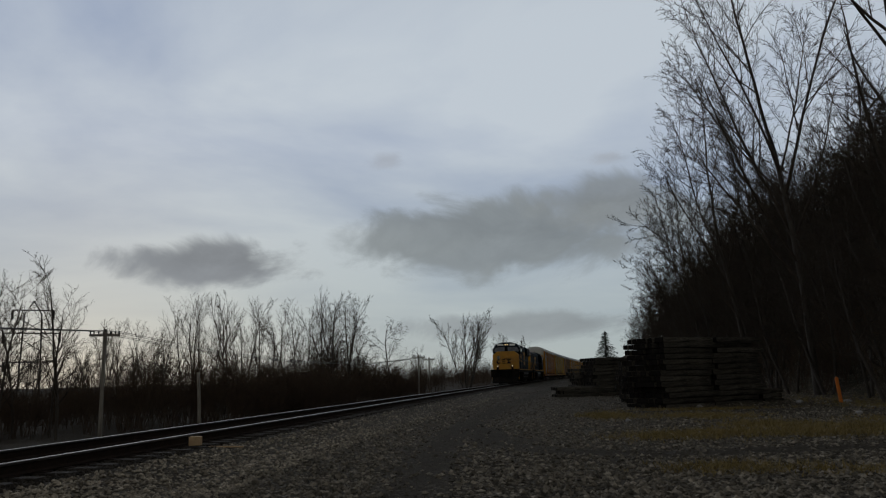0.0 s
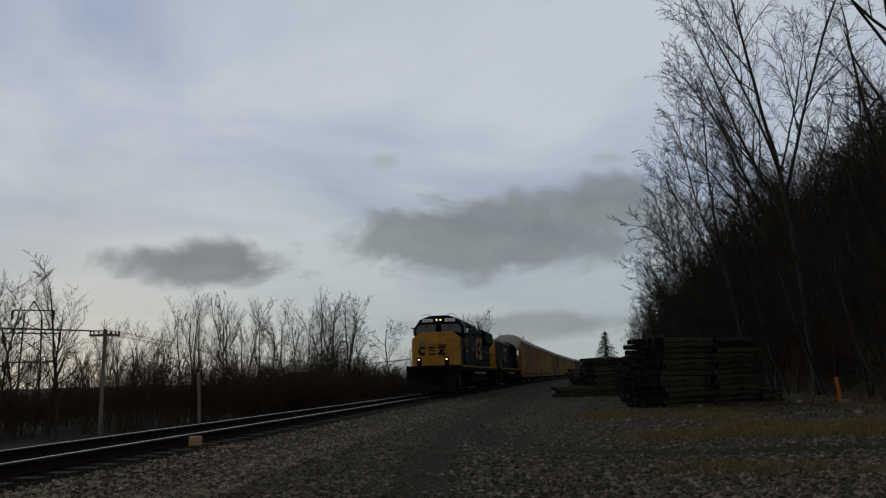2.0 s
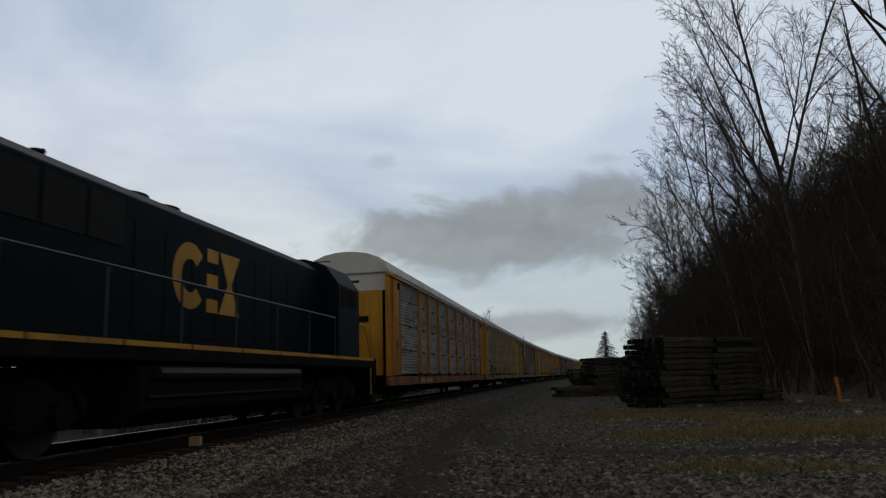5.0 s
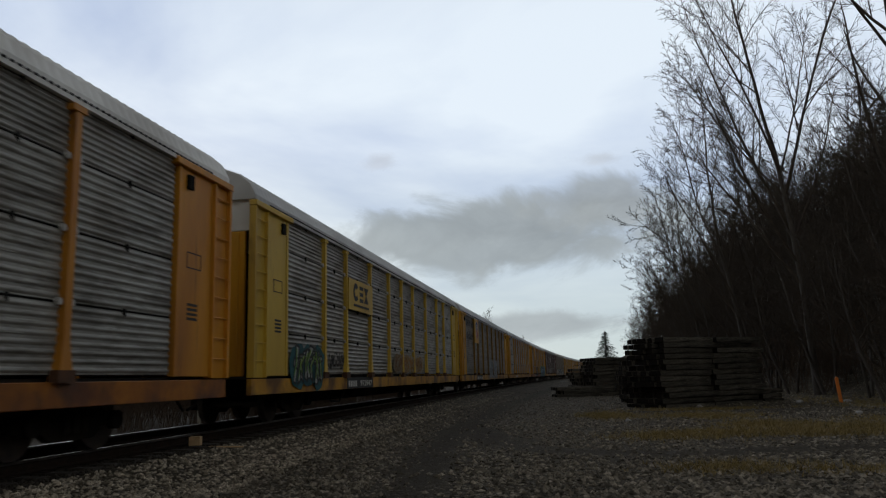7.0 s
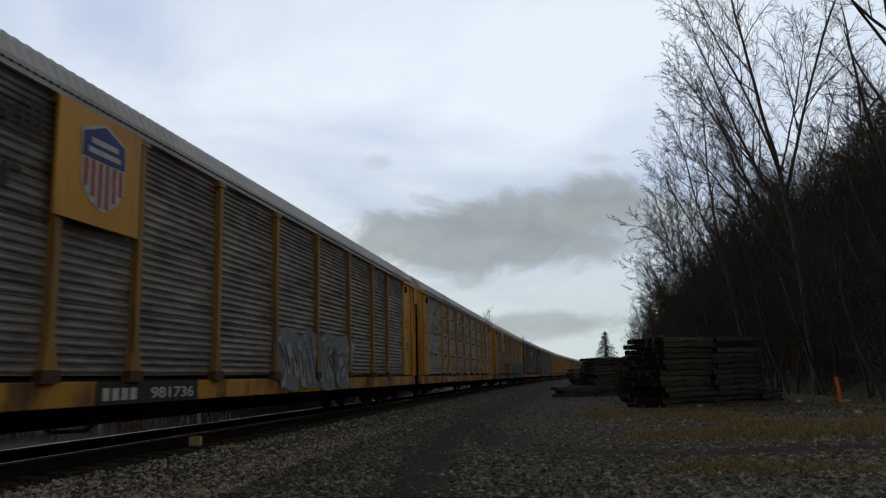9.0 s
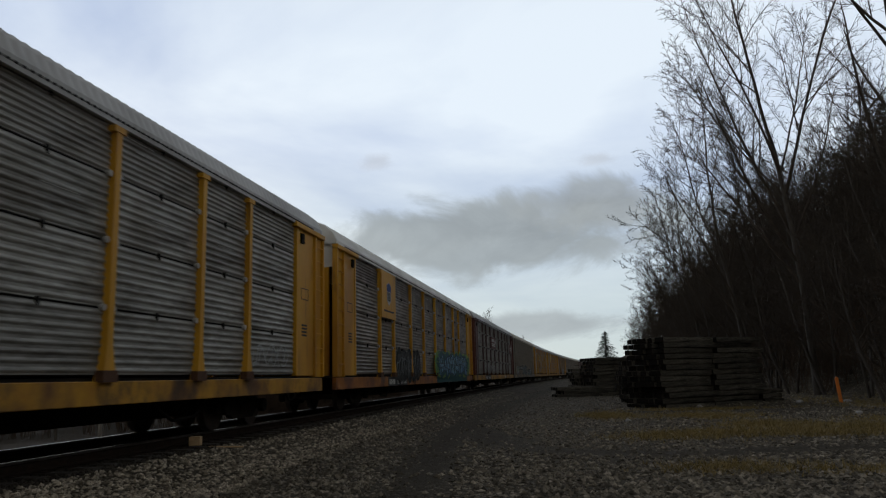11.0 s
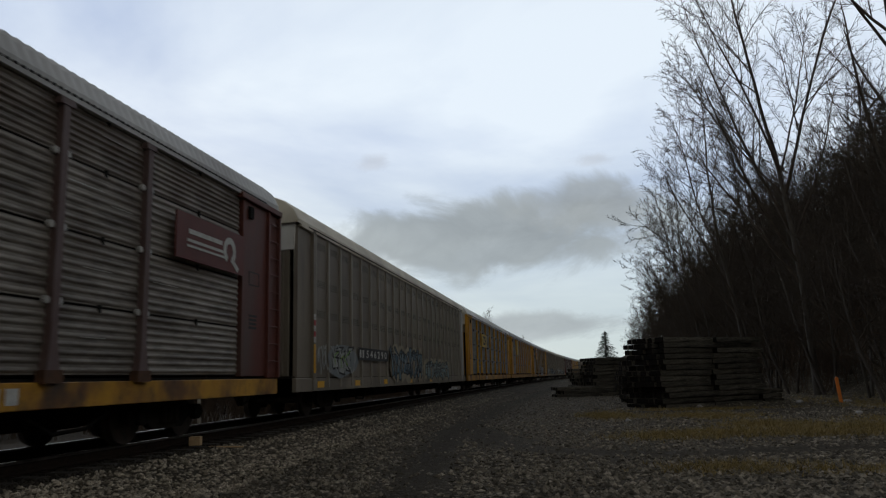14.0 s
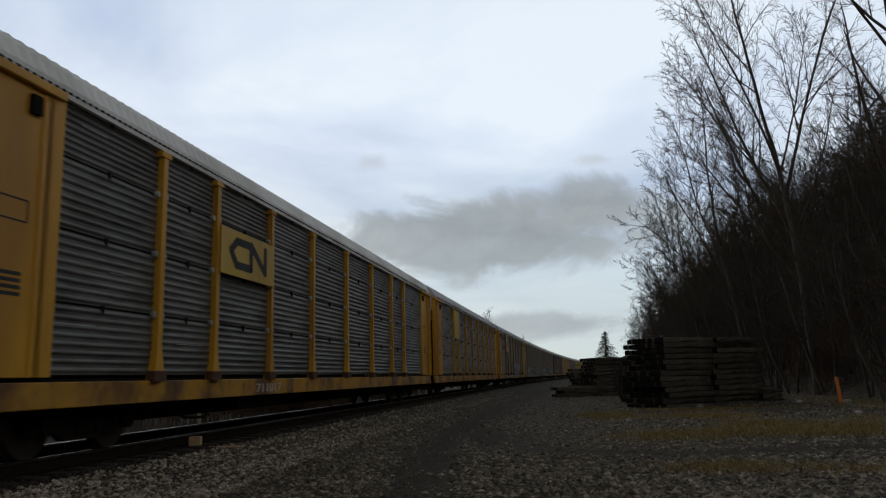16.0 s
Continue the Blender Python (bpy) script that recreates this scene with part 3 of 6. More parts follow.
def wheelset(parent, dy, r):
    bm = bmesh.new()
    for s in (-1, 1):
        disc(bm, (s * .752, dy, r), "x", r, .065, 24)
        disc(bm, (s * .69, dy, r), "x", r + .028, .015, 24)
    disc(bm, (0, dy, r), "x", .085, .95, 10)
    return part("wheelset", bm, M["wheel"], parent, "steel wheels on an axle")


# ---------------------------------------------------------------- autorack cars
HALF, SIDE, Z0, EAVE = 13.72, 1.53, 1.06, 4.70
POSTS = [-11.75, -8.23, -6.40, -3.79, -1.05, 1.68, 4.45, 7.07, 9.05, 11.75]
POSTS_EVEN = [-11.85, -9.2, -7.3, -4.68, -2.2, -.2, 1.85, 4.48, 7.2, 9.12, 11.75]
POSTS_SHIELD = [-11.75, -8.95, -7.0, -4.1, -1.5, 1.18, 3.87, 6.55, 8.45, 11.75]
POSTS_TURNED = [-11.85, -9.15, -7.27, -4.72, -2.05, .85, 3.6, 6.3, 8.3, 11.75]
ROOF = [(1.56, 4.70), (1.56, 4.80), (1.44, 5.04), (1.20, 5.24), (0.80, 5.40), (0.35, 5.48), (0, 5.50)]
JOINTS = [1.06, 1.99, 2.94, 3.90, 4.66]
PANELS = {}


def ridged_panel(width, z0, z1, ridges):
    """One sheet-steel panel with raised horizontal ribs; shared by all of its size."""
    key = (round(width, 2), z0, z1, ridges)
    if key in PANELS:
        return PANELS[key]
    prof = [(0.0, z0 + 0.017)]
    step = (z1 - z0 - 0.034) / ridges
    for i in range(ridges):
        b = z0 + 0.017 + i * step
        prof += [(0.0, b + step * .16), (0.017, b + step * .36), (0.022, b + step * .5), (0.017, b + step * .64), (0.0, b + step * .84)]
    prof.append((0.0, z1 - 0.017))
    verts, faces = [], []
    for y in (-width / 2, width / 2):
        verts += [(x, y, z) for x, z in prof]
        verts += [(-0.03, y, z1 - 0.017), (-0.03, y, z0 + 0.017)]
    n = len(prof) + 2
    faces = [(i, (i + 1) % n + n * 0, (i + 1) % n + n, i + n) for i in range(n)]
    faces = [f[::-1] for f in faces]
    faces += [tuple(range(n))[::1], tuple(range(n, 2 * n))[::-1]]
    me = bpy.data.meshes.new("side_panel")
    me.from_pydata(verts, [], faces)
    me.update()
    bm = bmesh.new(); bm.from_mesh(me); bmesh.ops.recalc_face_normals(bm, faces=bm.faces[:]); bm.to_mesh(me); bm.free()
    PANELS[key] = me
    return me


def panel_variant(me, m):
    key = (me.name, m.name)
    if key not in PANELS:
        c = me.copy(); c.materials.clear(); c.materials.append(m)
        PANELS[key] = c
    return PANELS[key]


def roof_mesh(bm, half, rib, step):
    """Arched roof, with cross ribs along its length."""
    prof = ROOF + [(-x, z) for x, z in ROOF[-2::-1]]
    ys = list(np.arange(-half, half + 1e-6, step))
    rows = []
    for i, y in enumerate(ys):
        up = rib if i % 2 else 0.0
        rows.append([bm.verts.new((x * (1 + up * .3), float(y), z + (up if abs(x) < 1.5 else 0))) for x, z in prof])
    for a, b in zip(rows, rows[1:]):
        for k in range(len(prof) - 1):
            bm.faces.new((a[k], b[k], b[k + 1], a[k + 1]))
    for r in (rows[0], rows[-1]):
        bm.faces.new(r)
    bmesh.ops.recalc_face_normals(bm, faces=bm.faces[:])


def base_car(car, sill_m, roof_m, half=HALF):
    """Underframe, sill, roof, trucks and couplers that every car has."""
    bm = bmesh.new(); roof_mesh(bm, half - 0.05, 0.022, 0.11)
    roof = part("roof", bm, roof_m, car, "ribbed steel roof")
    bm = bmesh.new()
    box(bm, -.25, .25, -half - .1, half + .1, .62, 1.0)
    box(bm, -.55, .55, -8.6, 8.6, .34, .98)
    box(bm, .6, 1.2, -5.5, -3.2, .42, .95)
    box(bm, .6, 1.15, 1.0, 2.6, .45, .95)
    for s in (-1, 1):
        for k in range(-5, 6):
            box(bm, s * .3, s * 1.3, k * 1.9 - .06, k * 1.9 + .06, .80, .98)
    box(bm, -1.45, 1.45, -half, half, .985, 1.03)
    part("underframe", bm, M["black"], car)
    for s in (-1, 1):
        bm = bmesh.new()
        box(bm, min(s * 1.44, s * 1.55), max(s * 1.44, s * 1.55), -half + .05, half - .05, .66, .985)
        part("side_sill", bm, sill_m, car, "chipped and rusty painted side sill", 0.01)
    for s in (-1, 1):
        rack_truck(car, s * 10.05)
        bm = bmesh.new()
        box(bm, -.11, .11, min(s * half, s * (half + .48)), max(s * half, s * (half + .48)), .70, .95)
        box(bm, -.18, .18, min(s * (half + .3), s * (half + .5)), max(s * (half + .3), s * (half + .5)), .66, 1.0)
        part("coupler", bm, M["black"], car)
        bm = bmesh.new()
        tube(bm, [(.45, s * (half + .05), .75), (.5, s * (half + .25), .5), (.45, s * (half + .45), .42)], .03, 6)
        part("air_hose", bm, M["black"], car)
    bm = bmesh.new()
    tube(bm, [(1.2, 8.2, .62), (1.2, 7.6, .35), (1.2, 6.9, .32), (1.2, 6.3, .6)], .03, 6)
    part("brake_rigging", bm, M["black"], car)
    bm = bmesh.new()
    tube(bm, [(1.2, -8.2, .62), (1.2, -7.6, .35), (1.2, -6.9, .32), (1.2, -6.3, .6)], .03, 6)
    part("brake_rigging", bm, M["black"], car)
    return roof


def roof_gaps(car, sx):
    """Row of dark openings where the corrugated roof meets the eave rail."""
    bm = bmesh.new()
    for k in range(190):
        y = -12.9 + k * .136
        box(bm, min(sx * 1.54, sx * 1.59), max(sx * 1.54, sx * 1.59), y, y + .068, 4.70, 4.728)
    part("roof_gap", bm, M["gap_dark"], car)["kind"] = "stuff"


def car_end(car, m, top_m, ym, half=HALF, folds=False):
    """Folding end doors, closed, white above."""
    s = 1 if ym > 0 else -1
    y = ym * (half - .22)
    for a, b in ((-1.30, -.02), (.02, 1.30)):
        door = boxed("end_door", a, b, y - .04, y + .04, 1.04, 4.05, m, car, "closed folding end door", .006)
        for k in range(4):
            xx = a + (b - a) * (k + .5) / 4
            boxed("door_rib", xx - .03, xx + .03, y - .07, y + .07, 1.1, 4.0, m, door)
    if folds:
        for xx in (-1.0, -.62, -.24, .24, .62, 1.0):
            boxed("door_fold", xx - .022, xx + .022, y - .085, y + .085, 1.06, 5.2 - .35 * abs(xx), M["gap_dark"], door, "dark gap between door leaves")
    boxed("door_latch", .3, .8, y + s * .05, y + s * .09, 2.95, 3.15, M["black"], door)
    prof = [(x * .93, z - .06) for x, z in ROOF] + [(-x * .93, z - .06) for x, z in ROOF[-2::-1]]
    prof = [(1.42, 4.06)] + prof[1:-1] + [(-1.42, 4.06)]
    bm = bmesh.new(); prism(bm, prof, "y", y - .05, y + .05)
    part("end_hood", bm, top_m, car, "white painted end hood")
    bars = []
    for k in range(3):
        bars.append((-.9 + .5 * k, 4.35))
    bm = bmesh.new()
    for k, z in bars:
        box(bm, k, k + .36, y + s * .052 - .004, y + s * .052 + .004, z, z + .10)
    part("stencil", bm, M["ink_dark"], car)["kind"] = "stuff"


def ladder_bay(car, m, sx, ym):
    """Flat plated end bay with a ladder between two flanges, cap plate and placards."""
    s = 1 if ym > 0 else -1
    y_in, y_l0 = 11.78, 12.98
    bm = bmesh.new()
    x0, x1 = sx * (SIDE - .08), sx * (SIDE + .015)
    box(bm, min(x0, x1), max(x0, x1), min(s * y_in, s * y_l0), max(s * y_in, s * y_l0), Z0 - .02, 4.60)
    box(bm, min(x0, x1) - .02, max(x0, x1) + .02, min(s * (y_in - .02), s * (y_in + .10)), max(s * (y_in - .02), s * (y_in + .10)), Z0 - .02, 4.60)
    bay = part("end_bay", bm, m, car, "plain plated end bay", 0.008)
    bm = bmesh.new()
    box(bm, min(sx * 1.49, sx * 1.53), max(sx * 1.49, sx * 1.53), min(s * 13.0, s * 13.66), max(s * 13.0, s * 13.66), Z0 - .05, 4.55)
    lad = part("ladder", bm, m, car, "ladder of thin rungs between flanges")
    for a, b in ((13.00, 13.06), (13.60, 13.68)):
        boxed("flange", min(sx * 1.45, sx * 1.60), max(sx * 1.45, sx * 1.60), min(s * a, s * b), max(s * a, s * b), Z0 - .05, 4.55, m, lad)
    bm = bmesh.new()
    tube(bm, [(sx * 1.57, s * 13.03, 0), (sx * 1.57, s * 13.64, 0)], .014, 5)
    first = part("rung", bm, m, lad)
    for k in range(9):
        r = first if k == 0 else new("rung", first.data)
        r.parent, r.location = lad, (0, 0, 1.35 + k * .37)
    bm = bmesh.new()
    box(bm, min(sx * 1.45, sx * 1.62), max(sx * 1.45, sx * 1.62), min(s * 11.6, s * 13.7), max(s * 11.6, s * 13.7), 4.56, 4.68)
    part("cap_plate", bm, m, car, "", 0.01)
    bm = bmesh.new()
    box(bm, min(sx * 1.50, sx * 1.60), max(sx * 1.50, sx * 1.60), min(s * 12.02, s * 12.2), max(s * 12.02, s * 12.2), 4.22, 4.46)
    part("lifting_lug", bm, M["black"], bay)
    if sx > 0:
        x = SIDE + .016
        p = [rect(s * 12.1, s * 12.1 + s * .5, z, z + .02) for z in (2.86, 3.12)] + [rect(s * 12.1, s * 12.12, 2.86, 3.14), rect(s * 12.58, s * 12.6, 2.86, 3.14)]
        p += [rect(s * 12.15, s * 12.5, z, z + .045) for z in (1.98, 2.06, 2.14, 2.22)]
        sheet("stencil", p, x, M["ink_dark"], bay)["kind"] = "stuff"


def post(bm, y, sx):
    """One side post, wider at its foot, with a cap."""
    x0, x1 = (1.47, 1.60) if sx > 0 else (-1.60, -1.47)
    w = .065
    box(bm, x0, x1, y - w, y + w, 1.5, 4.52)
    a = [bm.verts.new((x, y + dy, z)) for z, hw in ((Z0 - .07, .15), (1.5, w)) for x, dy in ((x0, -hw), (x1 + (.02 * sx if z < 1.4 else 0), -hw), (x1 + (.02 * sx if z < 1.4 else 0), hw), (x0, hw))]
    for f in ((0, 1, 5, 4), (1, 2, 6, 5), (2, 3, 7, 6), (3, 0, 4, 7), (0, 3, 2, 1)):
        bm.faces.new([a[i] for i in f])
    box(bm, x0, x1 + .015 * sx if sx > 0 else x1, y - .14, y + .14, 4.52, 4.61)
    bmesh.ops.recalc_face_normals(bm, faces=bm.faces[:])


def autorack(name_label, frame_m, sill_m, panel_m, roof_m, end_m, gussets=True, post_m=None, posts=POSTS, seams=True, folds=False):
    car = empty("autorack_car", label=name_label, category="freight car", group="train cars")
    base_car(car, sill_m, roof_m)
    post_m = post_m or frame_m
    for sx in (1, -1):
        bm = bmesh.new()
        box(bm, min(sx * 1.42, sx * 1.455), max(sx * 1.42, sx * 1.455), -HALF + .4, HALF - .4, Z0, 4.68)
        part("inner_wall", bm, M["gap_dark"], car)
        for a, b in zip(posts, posts[1:]):
            w, c = b - a - .10, (a + b) / 2
            for z0, z1 in zip(JOINTS, JOINTS[1:]):
                me = panel_variant(ridged_panel(w, z0 if seams else z0 - .012, z1 if seams else z1 + .012, 8), panel_m)
                p = new("side_panel", me)
                p.parent = car
                p.matrix_basis = pose(sx * (SIDE - .04), c, 0, 0, 0, 0 if sx > 0 else 180)
        if sx > 0 and seams:
            rnd = random.Random(len(bpy.data.objects))
            for a, b in zip(posts, posts[1:]):
                bm = bmesh.new()
                for z in JOINTS[1:]:
                    box(bm, 1.49, 1.535, (a + b) / 2 - .012, (a + b) / 2 + .012, z - .08, z + .03)
                part("joint_clip", bm, M["gap_dark"], car)["kind"] = "stuff"
                # pale dashes paint the sky light that shows through small vent holes
                slots = []
                for z in JOINTS[:-1]:
                    for row in range(2):
                        if rnd.random() < .45:
                            y0 = a + .2 + rnd.uniform(0, .5 * (b - a))
                            n = int(rnd.uniform(4, 14))
                            slots += [rect(y0 + .07 * k, y0 + .07 * k + .045, z + .50 + .16 * row, z + .512 + .16 * row) for k in range(n) if y0 + .07 * k < b - .2]
                if slots:
                    sheet("vent_row", slots, 1.513, M["ink"], car, "rows of small vent holes with daylight painted in", .002)["kind"] = "stuff"
        for y in posts[1:-1]:
            bm = bmesh.new(); post(bm, y, sx)
            pp = part("side_post", bm, post_m, car)
            boxed("post_foot", min(sx * 1.5, sx * 1.632), max(sx * 1.5, sx * 1.632), y - .17, y + .17, Z0 - .09, Z0 + .07, M["rust_foot"], pp)
            if gussets:
                bm = bmesh.new()
                for z in JOINTS[1:-1]:
                    for d in (-.12, .12):
                        disc(bm, (sx * 1.535, y + d, z), "x", .05, .03, 8)
                part("panel_clip", bm, M["roof_grey"], pp)["kind"] = "stuff"
        bm = bmesh.new()
        box(bm, min(sx * 1.47, sx * 1.575), max(sx * 1.47, sx * 1.575), -HALF + .3, HALF - .3, 4.635, 4.705)
        part("eave_rail", bm, roof_m, car)
        roof_gaps(car, sx)
        for ym in (1, -1):
            ladder_bay(car, frame_m, sx, ym)
    for ym in (1, -1):
        car_end(car, end_m, M["roof_white"], ym, folds=folds)
    return car


def number_plate_block(car, digits, y, x=1.556, width=1.3, back=True, mark=True, z=.72):
    if back:
        sheet("lettering_panel", [rect(y - 1.35, y + width + .15, .665, .985)], x, M["ink_dark"], car)
    lettering(digits, y, z, .17, x + .008, M["ink"], car, width)
    if mark:
        sheet("reporting_mark", [rect(y - 1.2 + .22 * k, y - 1.2 + .22 * k + .15, z, z + .17) for k in range(4)], x + .006, M["ink"], car)


def smooth_car():
    car = empty("autorack_car", label="grey-brown smooth-sided autorack car with vertical posts and graffiti", category="freight car", group="train cars")
    base_car(car, M["cp_grey"], M["roof_tan"])
    ys = [-12.4 + 1.055 * k for k in range(24)]
    for sx in (1, -1):
        for a, b in zip(ys, ys[1:]):
            bm = bmesh.new()
            box(bm, min(sx * 1.46, sx * 1.52), max(sx * 1.46, sx * 1.52), a + .01, b - .01, 1.0, 4.66)
            pn = part("side_panel", bm, M["cp_grey"], car)
            if sx > 0:
                sheet("vent_row", [rect(a + .16 + .09 * k, a + .20 + .09 * k, z + .05 * j, z + .05 * j + .025) for z in (4.28, 3.30, 2.52) for k in range(8) for j in range(4)],
                      1.521, M["gap_dark"], pn, thick=0.002)["kind"] = "stuff"
        for y in ys:
            bm = bmesh.new()
            box(bm, min(sx * 1.50, sx * 1.575), max(sx * 1.50, sx * 1.575), y - .05, y + .05, .74, 4.64)
            part("side_post", bm, M["cp_post"], car)
        for e in (-1, 1):
            bm = bmesh.new()
            box(bm, min(sx * 1.40, sx * 1.5), max(sx * 1.40, sx * 1.5), min(e * 11.9, e * 13.5), max(e * 11.9, e * 13.5), 1.0, 4.66)
            box(bm, min(sx * 1.44, sx * 1.58), max(sx * 1.44, sx * 1.58), min(e * 12.4, e * 12.58), max(e * 12.4, e * 12.58), .7, 4.7)
            part("end_bay", bm, M["roof_grey"] if e > 0 else M["cp_grey"], car)
        bm = bmesh.new()
        box(bm, min(sx * 1.47, sx * 1.57), max(sx * 1.47, sx * 1.57), -HALF + .3, HALF - .3, 4.645, 4.705)
        part("eave_rail", bm, M["roof_tan"], car)
        roof_gaps(car, sx)
    for ym in (1, -1):
        car_end(car, M["cp_grey"], M["roof_white"], ym)
    for k, m in enumerate(("ink", "reflector_red", "ink", "reflector_red", "ink")):
        boxed("reflector_strip", 1.58, 1.588, -12.55, -12.43, 1.86 + .14 * k, 2.0 + .14 * k, M[m], car)
    boxed("reflector_strip", 1.58, 1.588, -12.55, -12.43, 1.1, 1.82, M["reflector"], car)
    for y in (-12.2, -8.9, -5.5, -1.5, 2.7):
        boxed("reflector", 1.552, 1.56, y, y + .5, .74, .90, M["reflector"], car)
    sheet("lettering_panel", [rect(-8.6, -5.0, 1.50, 1.87)], 1.577, M["ink_dark"], car)
    lettering("5 4 6 2 9 0", -7.75, 1.57, .23, 1.584, M["ink"], car, 2.5)
    sheet("reporting_mark", [rect(-8.5 + .3 * k, -8.35 + .3 * k, 1.57, 1.80) for k in range(2)], 1.583, M["ink"], car)
    graffiti(car, -4.5, .9, .80, 2.12, 1.578, M["gr_steel"], M["gr_black"], M["gr_cream"], 21, 5, M["gr_white"])
    graffiti(car, 1.5, 7.6, .82, 1.75, 1.578, M["gr_cyan"], M["gr_black"], M["gr_cream"], 22, 6, M["gr_white"])
    graffiti(car, -11.2, -9.3, 1.0, 1.9, 1.578, M["gr_white"], M["ink_dark"], M["gr_grey"], 23, 1, M["gr_lime"])
    scribble(car, -12.3, -9.0, 1.05, 1.9, 1.592, M["gr_white"], 24, 5)
    return car


def build_cars():
    cars = []
    a = autorack("galvanized autorack car with orange posts and weathered panels", M["orange"], M["sill_orange"], M["galv"], M["roof_white"], M["yellow"])
    scribble(a, 5.6, 6.6, 2.6, 3.1, 1.575, M["gr_white"], 3, 2, 0.02)
    number_plate_block(a, "942248", -7.0, back=False)
    b = autorack("galvanized autorack car with pale yellow posts and graffiti", M["yellow_pale"], M["sill"], M["galv"], M["roof_grey"], M["yellow"], posts=POSTS_EVEN)
    bd = sheet("logo_board", [rect(-7.29, -4.70, 2.93, 3.84)], 1.61, M["yellow_pale"], b, "yellow board with dark blue emblem", 0.03)
    o = -.87
    sheet("emblem", ring(o - 5.72, 3.47, .12, .27, 42, 318) + [rect(o - 5.33, o - 4.95, z, z + .11) for z in (3.21, 3.40, 3.59)]
          + [[(o - 4.86, 3.22), (o - 4.38, 3.22), (o - 4.62, 3.5)], [(o - 4.86, 3.70), (o - 4.62, 3.42), (o - 4.38, 3.70)]] + [rect(o - 5.95, o - 4.3, 3.05, 3.12)], 1.645, M["ink_dark"], bd)
    number_plate_block(b, "973947", -5.9)
    graffiti(b, -11.5, -9.4, .75, 1.75, 1.575, M["gr_white"], M["ink_dark"], M["gr_teal"], 5, 3, M["gr_lime"])
    scribble(b, -9.0, -7.6, 1.2, 1.7, 1.575, M["ink_dark"], 6, 3)
    graffiti(b, -1.6, 3.4, 1.12, 1.8, 1.575, M["gr_cream"], M["post_dirty"], M["gr_cream"], 7, 6, M["sill_orange"], "faded cream and orange graffiti")
    c = autorack("brown-grey corrugated autorack car with shield emblem board", M["yellow"], M["sill"], M["galv_brown"], M["roof_grey"], M["yellow"], gussets=False, seams=False, post_m=M["post_dirty"])
    bd = sheet("logo_board", [rect(-8.40, -6.55, 3.05, 4.60)], 1.61, M["yellow"], c, "yellow board with a shield emblem", 0.03)
    cy = -7.45
    shield = [(cy - .5, 4.30), (cy - .35, 4.38), (cy, 4.50), (cy + .35, 4.38), (cy + .5, 4.30), (cy + .47, 3.6), (cy + .3, 3.38), (cy, 3.25), (cy - .3, 3.38), (cy - .47, 3.6)]
    em = sheet("shield", [shield], 1.645, M["ink"], bd)
    sheet("shield_top", [[(cy - .47, 3.95), (cy + .47, 3.95), (cy + .47, 4.28), (cy, 4.46), (cy - .47, 4.28)]], 1.651, M["logo_blue"], em)
    sheet("shield_bars", [rect(cy - .3, cy + .3, 4.16, 4.24), rect(cy - .36, cy + .36, 4.02, 4.10)], 1.657, M["ink"], em)
    sheet("shield_stripe", [rect(cy - .42 + .155 * k, cy - .34 + .155 * k, 3.55 - .12 * min(k, 5 - k), 3.93) for k in range(6)], 1.651, M["logo_stripe"], em)
    lettering("will", -9.55, 3.95, .42, 1.58, M["ink_dark"], c, .95)
    sheet("faded_lettering", [rect(-11.6 + .3 * k, -11.4 + .3 * k, 3.98, 4.36) for k in range(6)], 1.575, M["ink_dark"], c)
    lettering("deliver", -11.5, 3.2, .45, 1.58, M["ink_dark"], c, 2.6)
    number_plate_block(c, "981736", -5.9)
    graffiti(c, -.9, 4.4, .72, 2.15, 1.575, M["gr_white"], M["gr_grey"], M["gr_grey"], 8, 4, M["gr_navy"])
    d = autorack("galvanized autorack car with yellow ends and posts", M["yellow"], M["sill"], M["galv"], M["roof_grey"], M["yellow"])
    scribble(d, 9.2, 11.2, 1.2, 1.7, 1.575, M["gr_white"], 9, 3)
    number_plate_block(d, "853307", -5.9, back=False)
    e = autorack("galvanized autorack car with blue graffiti along its lower side", M["yellow"], M["sill_orange"], M["galv_brown"], M["roof_white"], M["yellow"], posts=POSTS_SHIELD)
    bd = sheet("logo_board", [rect(-9.0, -6.98, 2.98, 4.60)], 1.61, M["yellow"], e, "yellow board with a shield emblem", 0.03)
    cy = -8.0
    em = sheet("shield", [[(cy - .3, 4.15), (cy, 4.25), (cy + .3, 4.15), (cy + .28, 3.6), (cy, 3.42), (cy - .28, 3.6)]], 1.645, M["ink"], bd)
    sheet("shield_top", [[(cy - .28, 3.92), (cy + .28, 3.92), (cy + .28, 4.13), (cy, 4.22), (cy - .28, 4.13)]], 1.651, M["logo_blue"], em)
    sheet("shield_stripe", [rect(cy - .26 + .1 * k, cy - .21 + .1 * k, 3.58, 3.9) for k in range(5)], 1.651, M["ink_dark"], em)
    sheet("faded_lettering", [rect(cy - .7, cy + .7, 3.2, 3.26)], 1.645, M["ink_dark"], bd)
    number_plate_block(e, "853190", -6.55, width=1.45)
    graffiti(e, -6.6, -2.6, .8, 2.0, 1.575, M["ink_dark"], M["ink_dark"], M["gap_dark"], 12, 5, M["gr_grey"])
    graffiti(e, .9, 11.6, .95, 2.2, 1.622, M["gr_lime"], M["gr_teal"], M["gr_lime"], 13, 8, M["gr_teal"])
    graffiti(e, 1.7, 10.6, .95, 2.12, 1.642, M["gr_blue"], M["gr_navy"], M["gr_teal"], 14, 6, M["gr_cyan"])
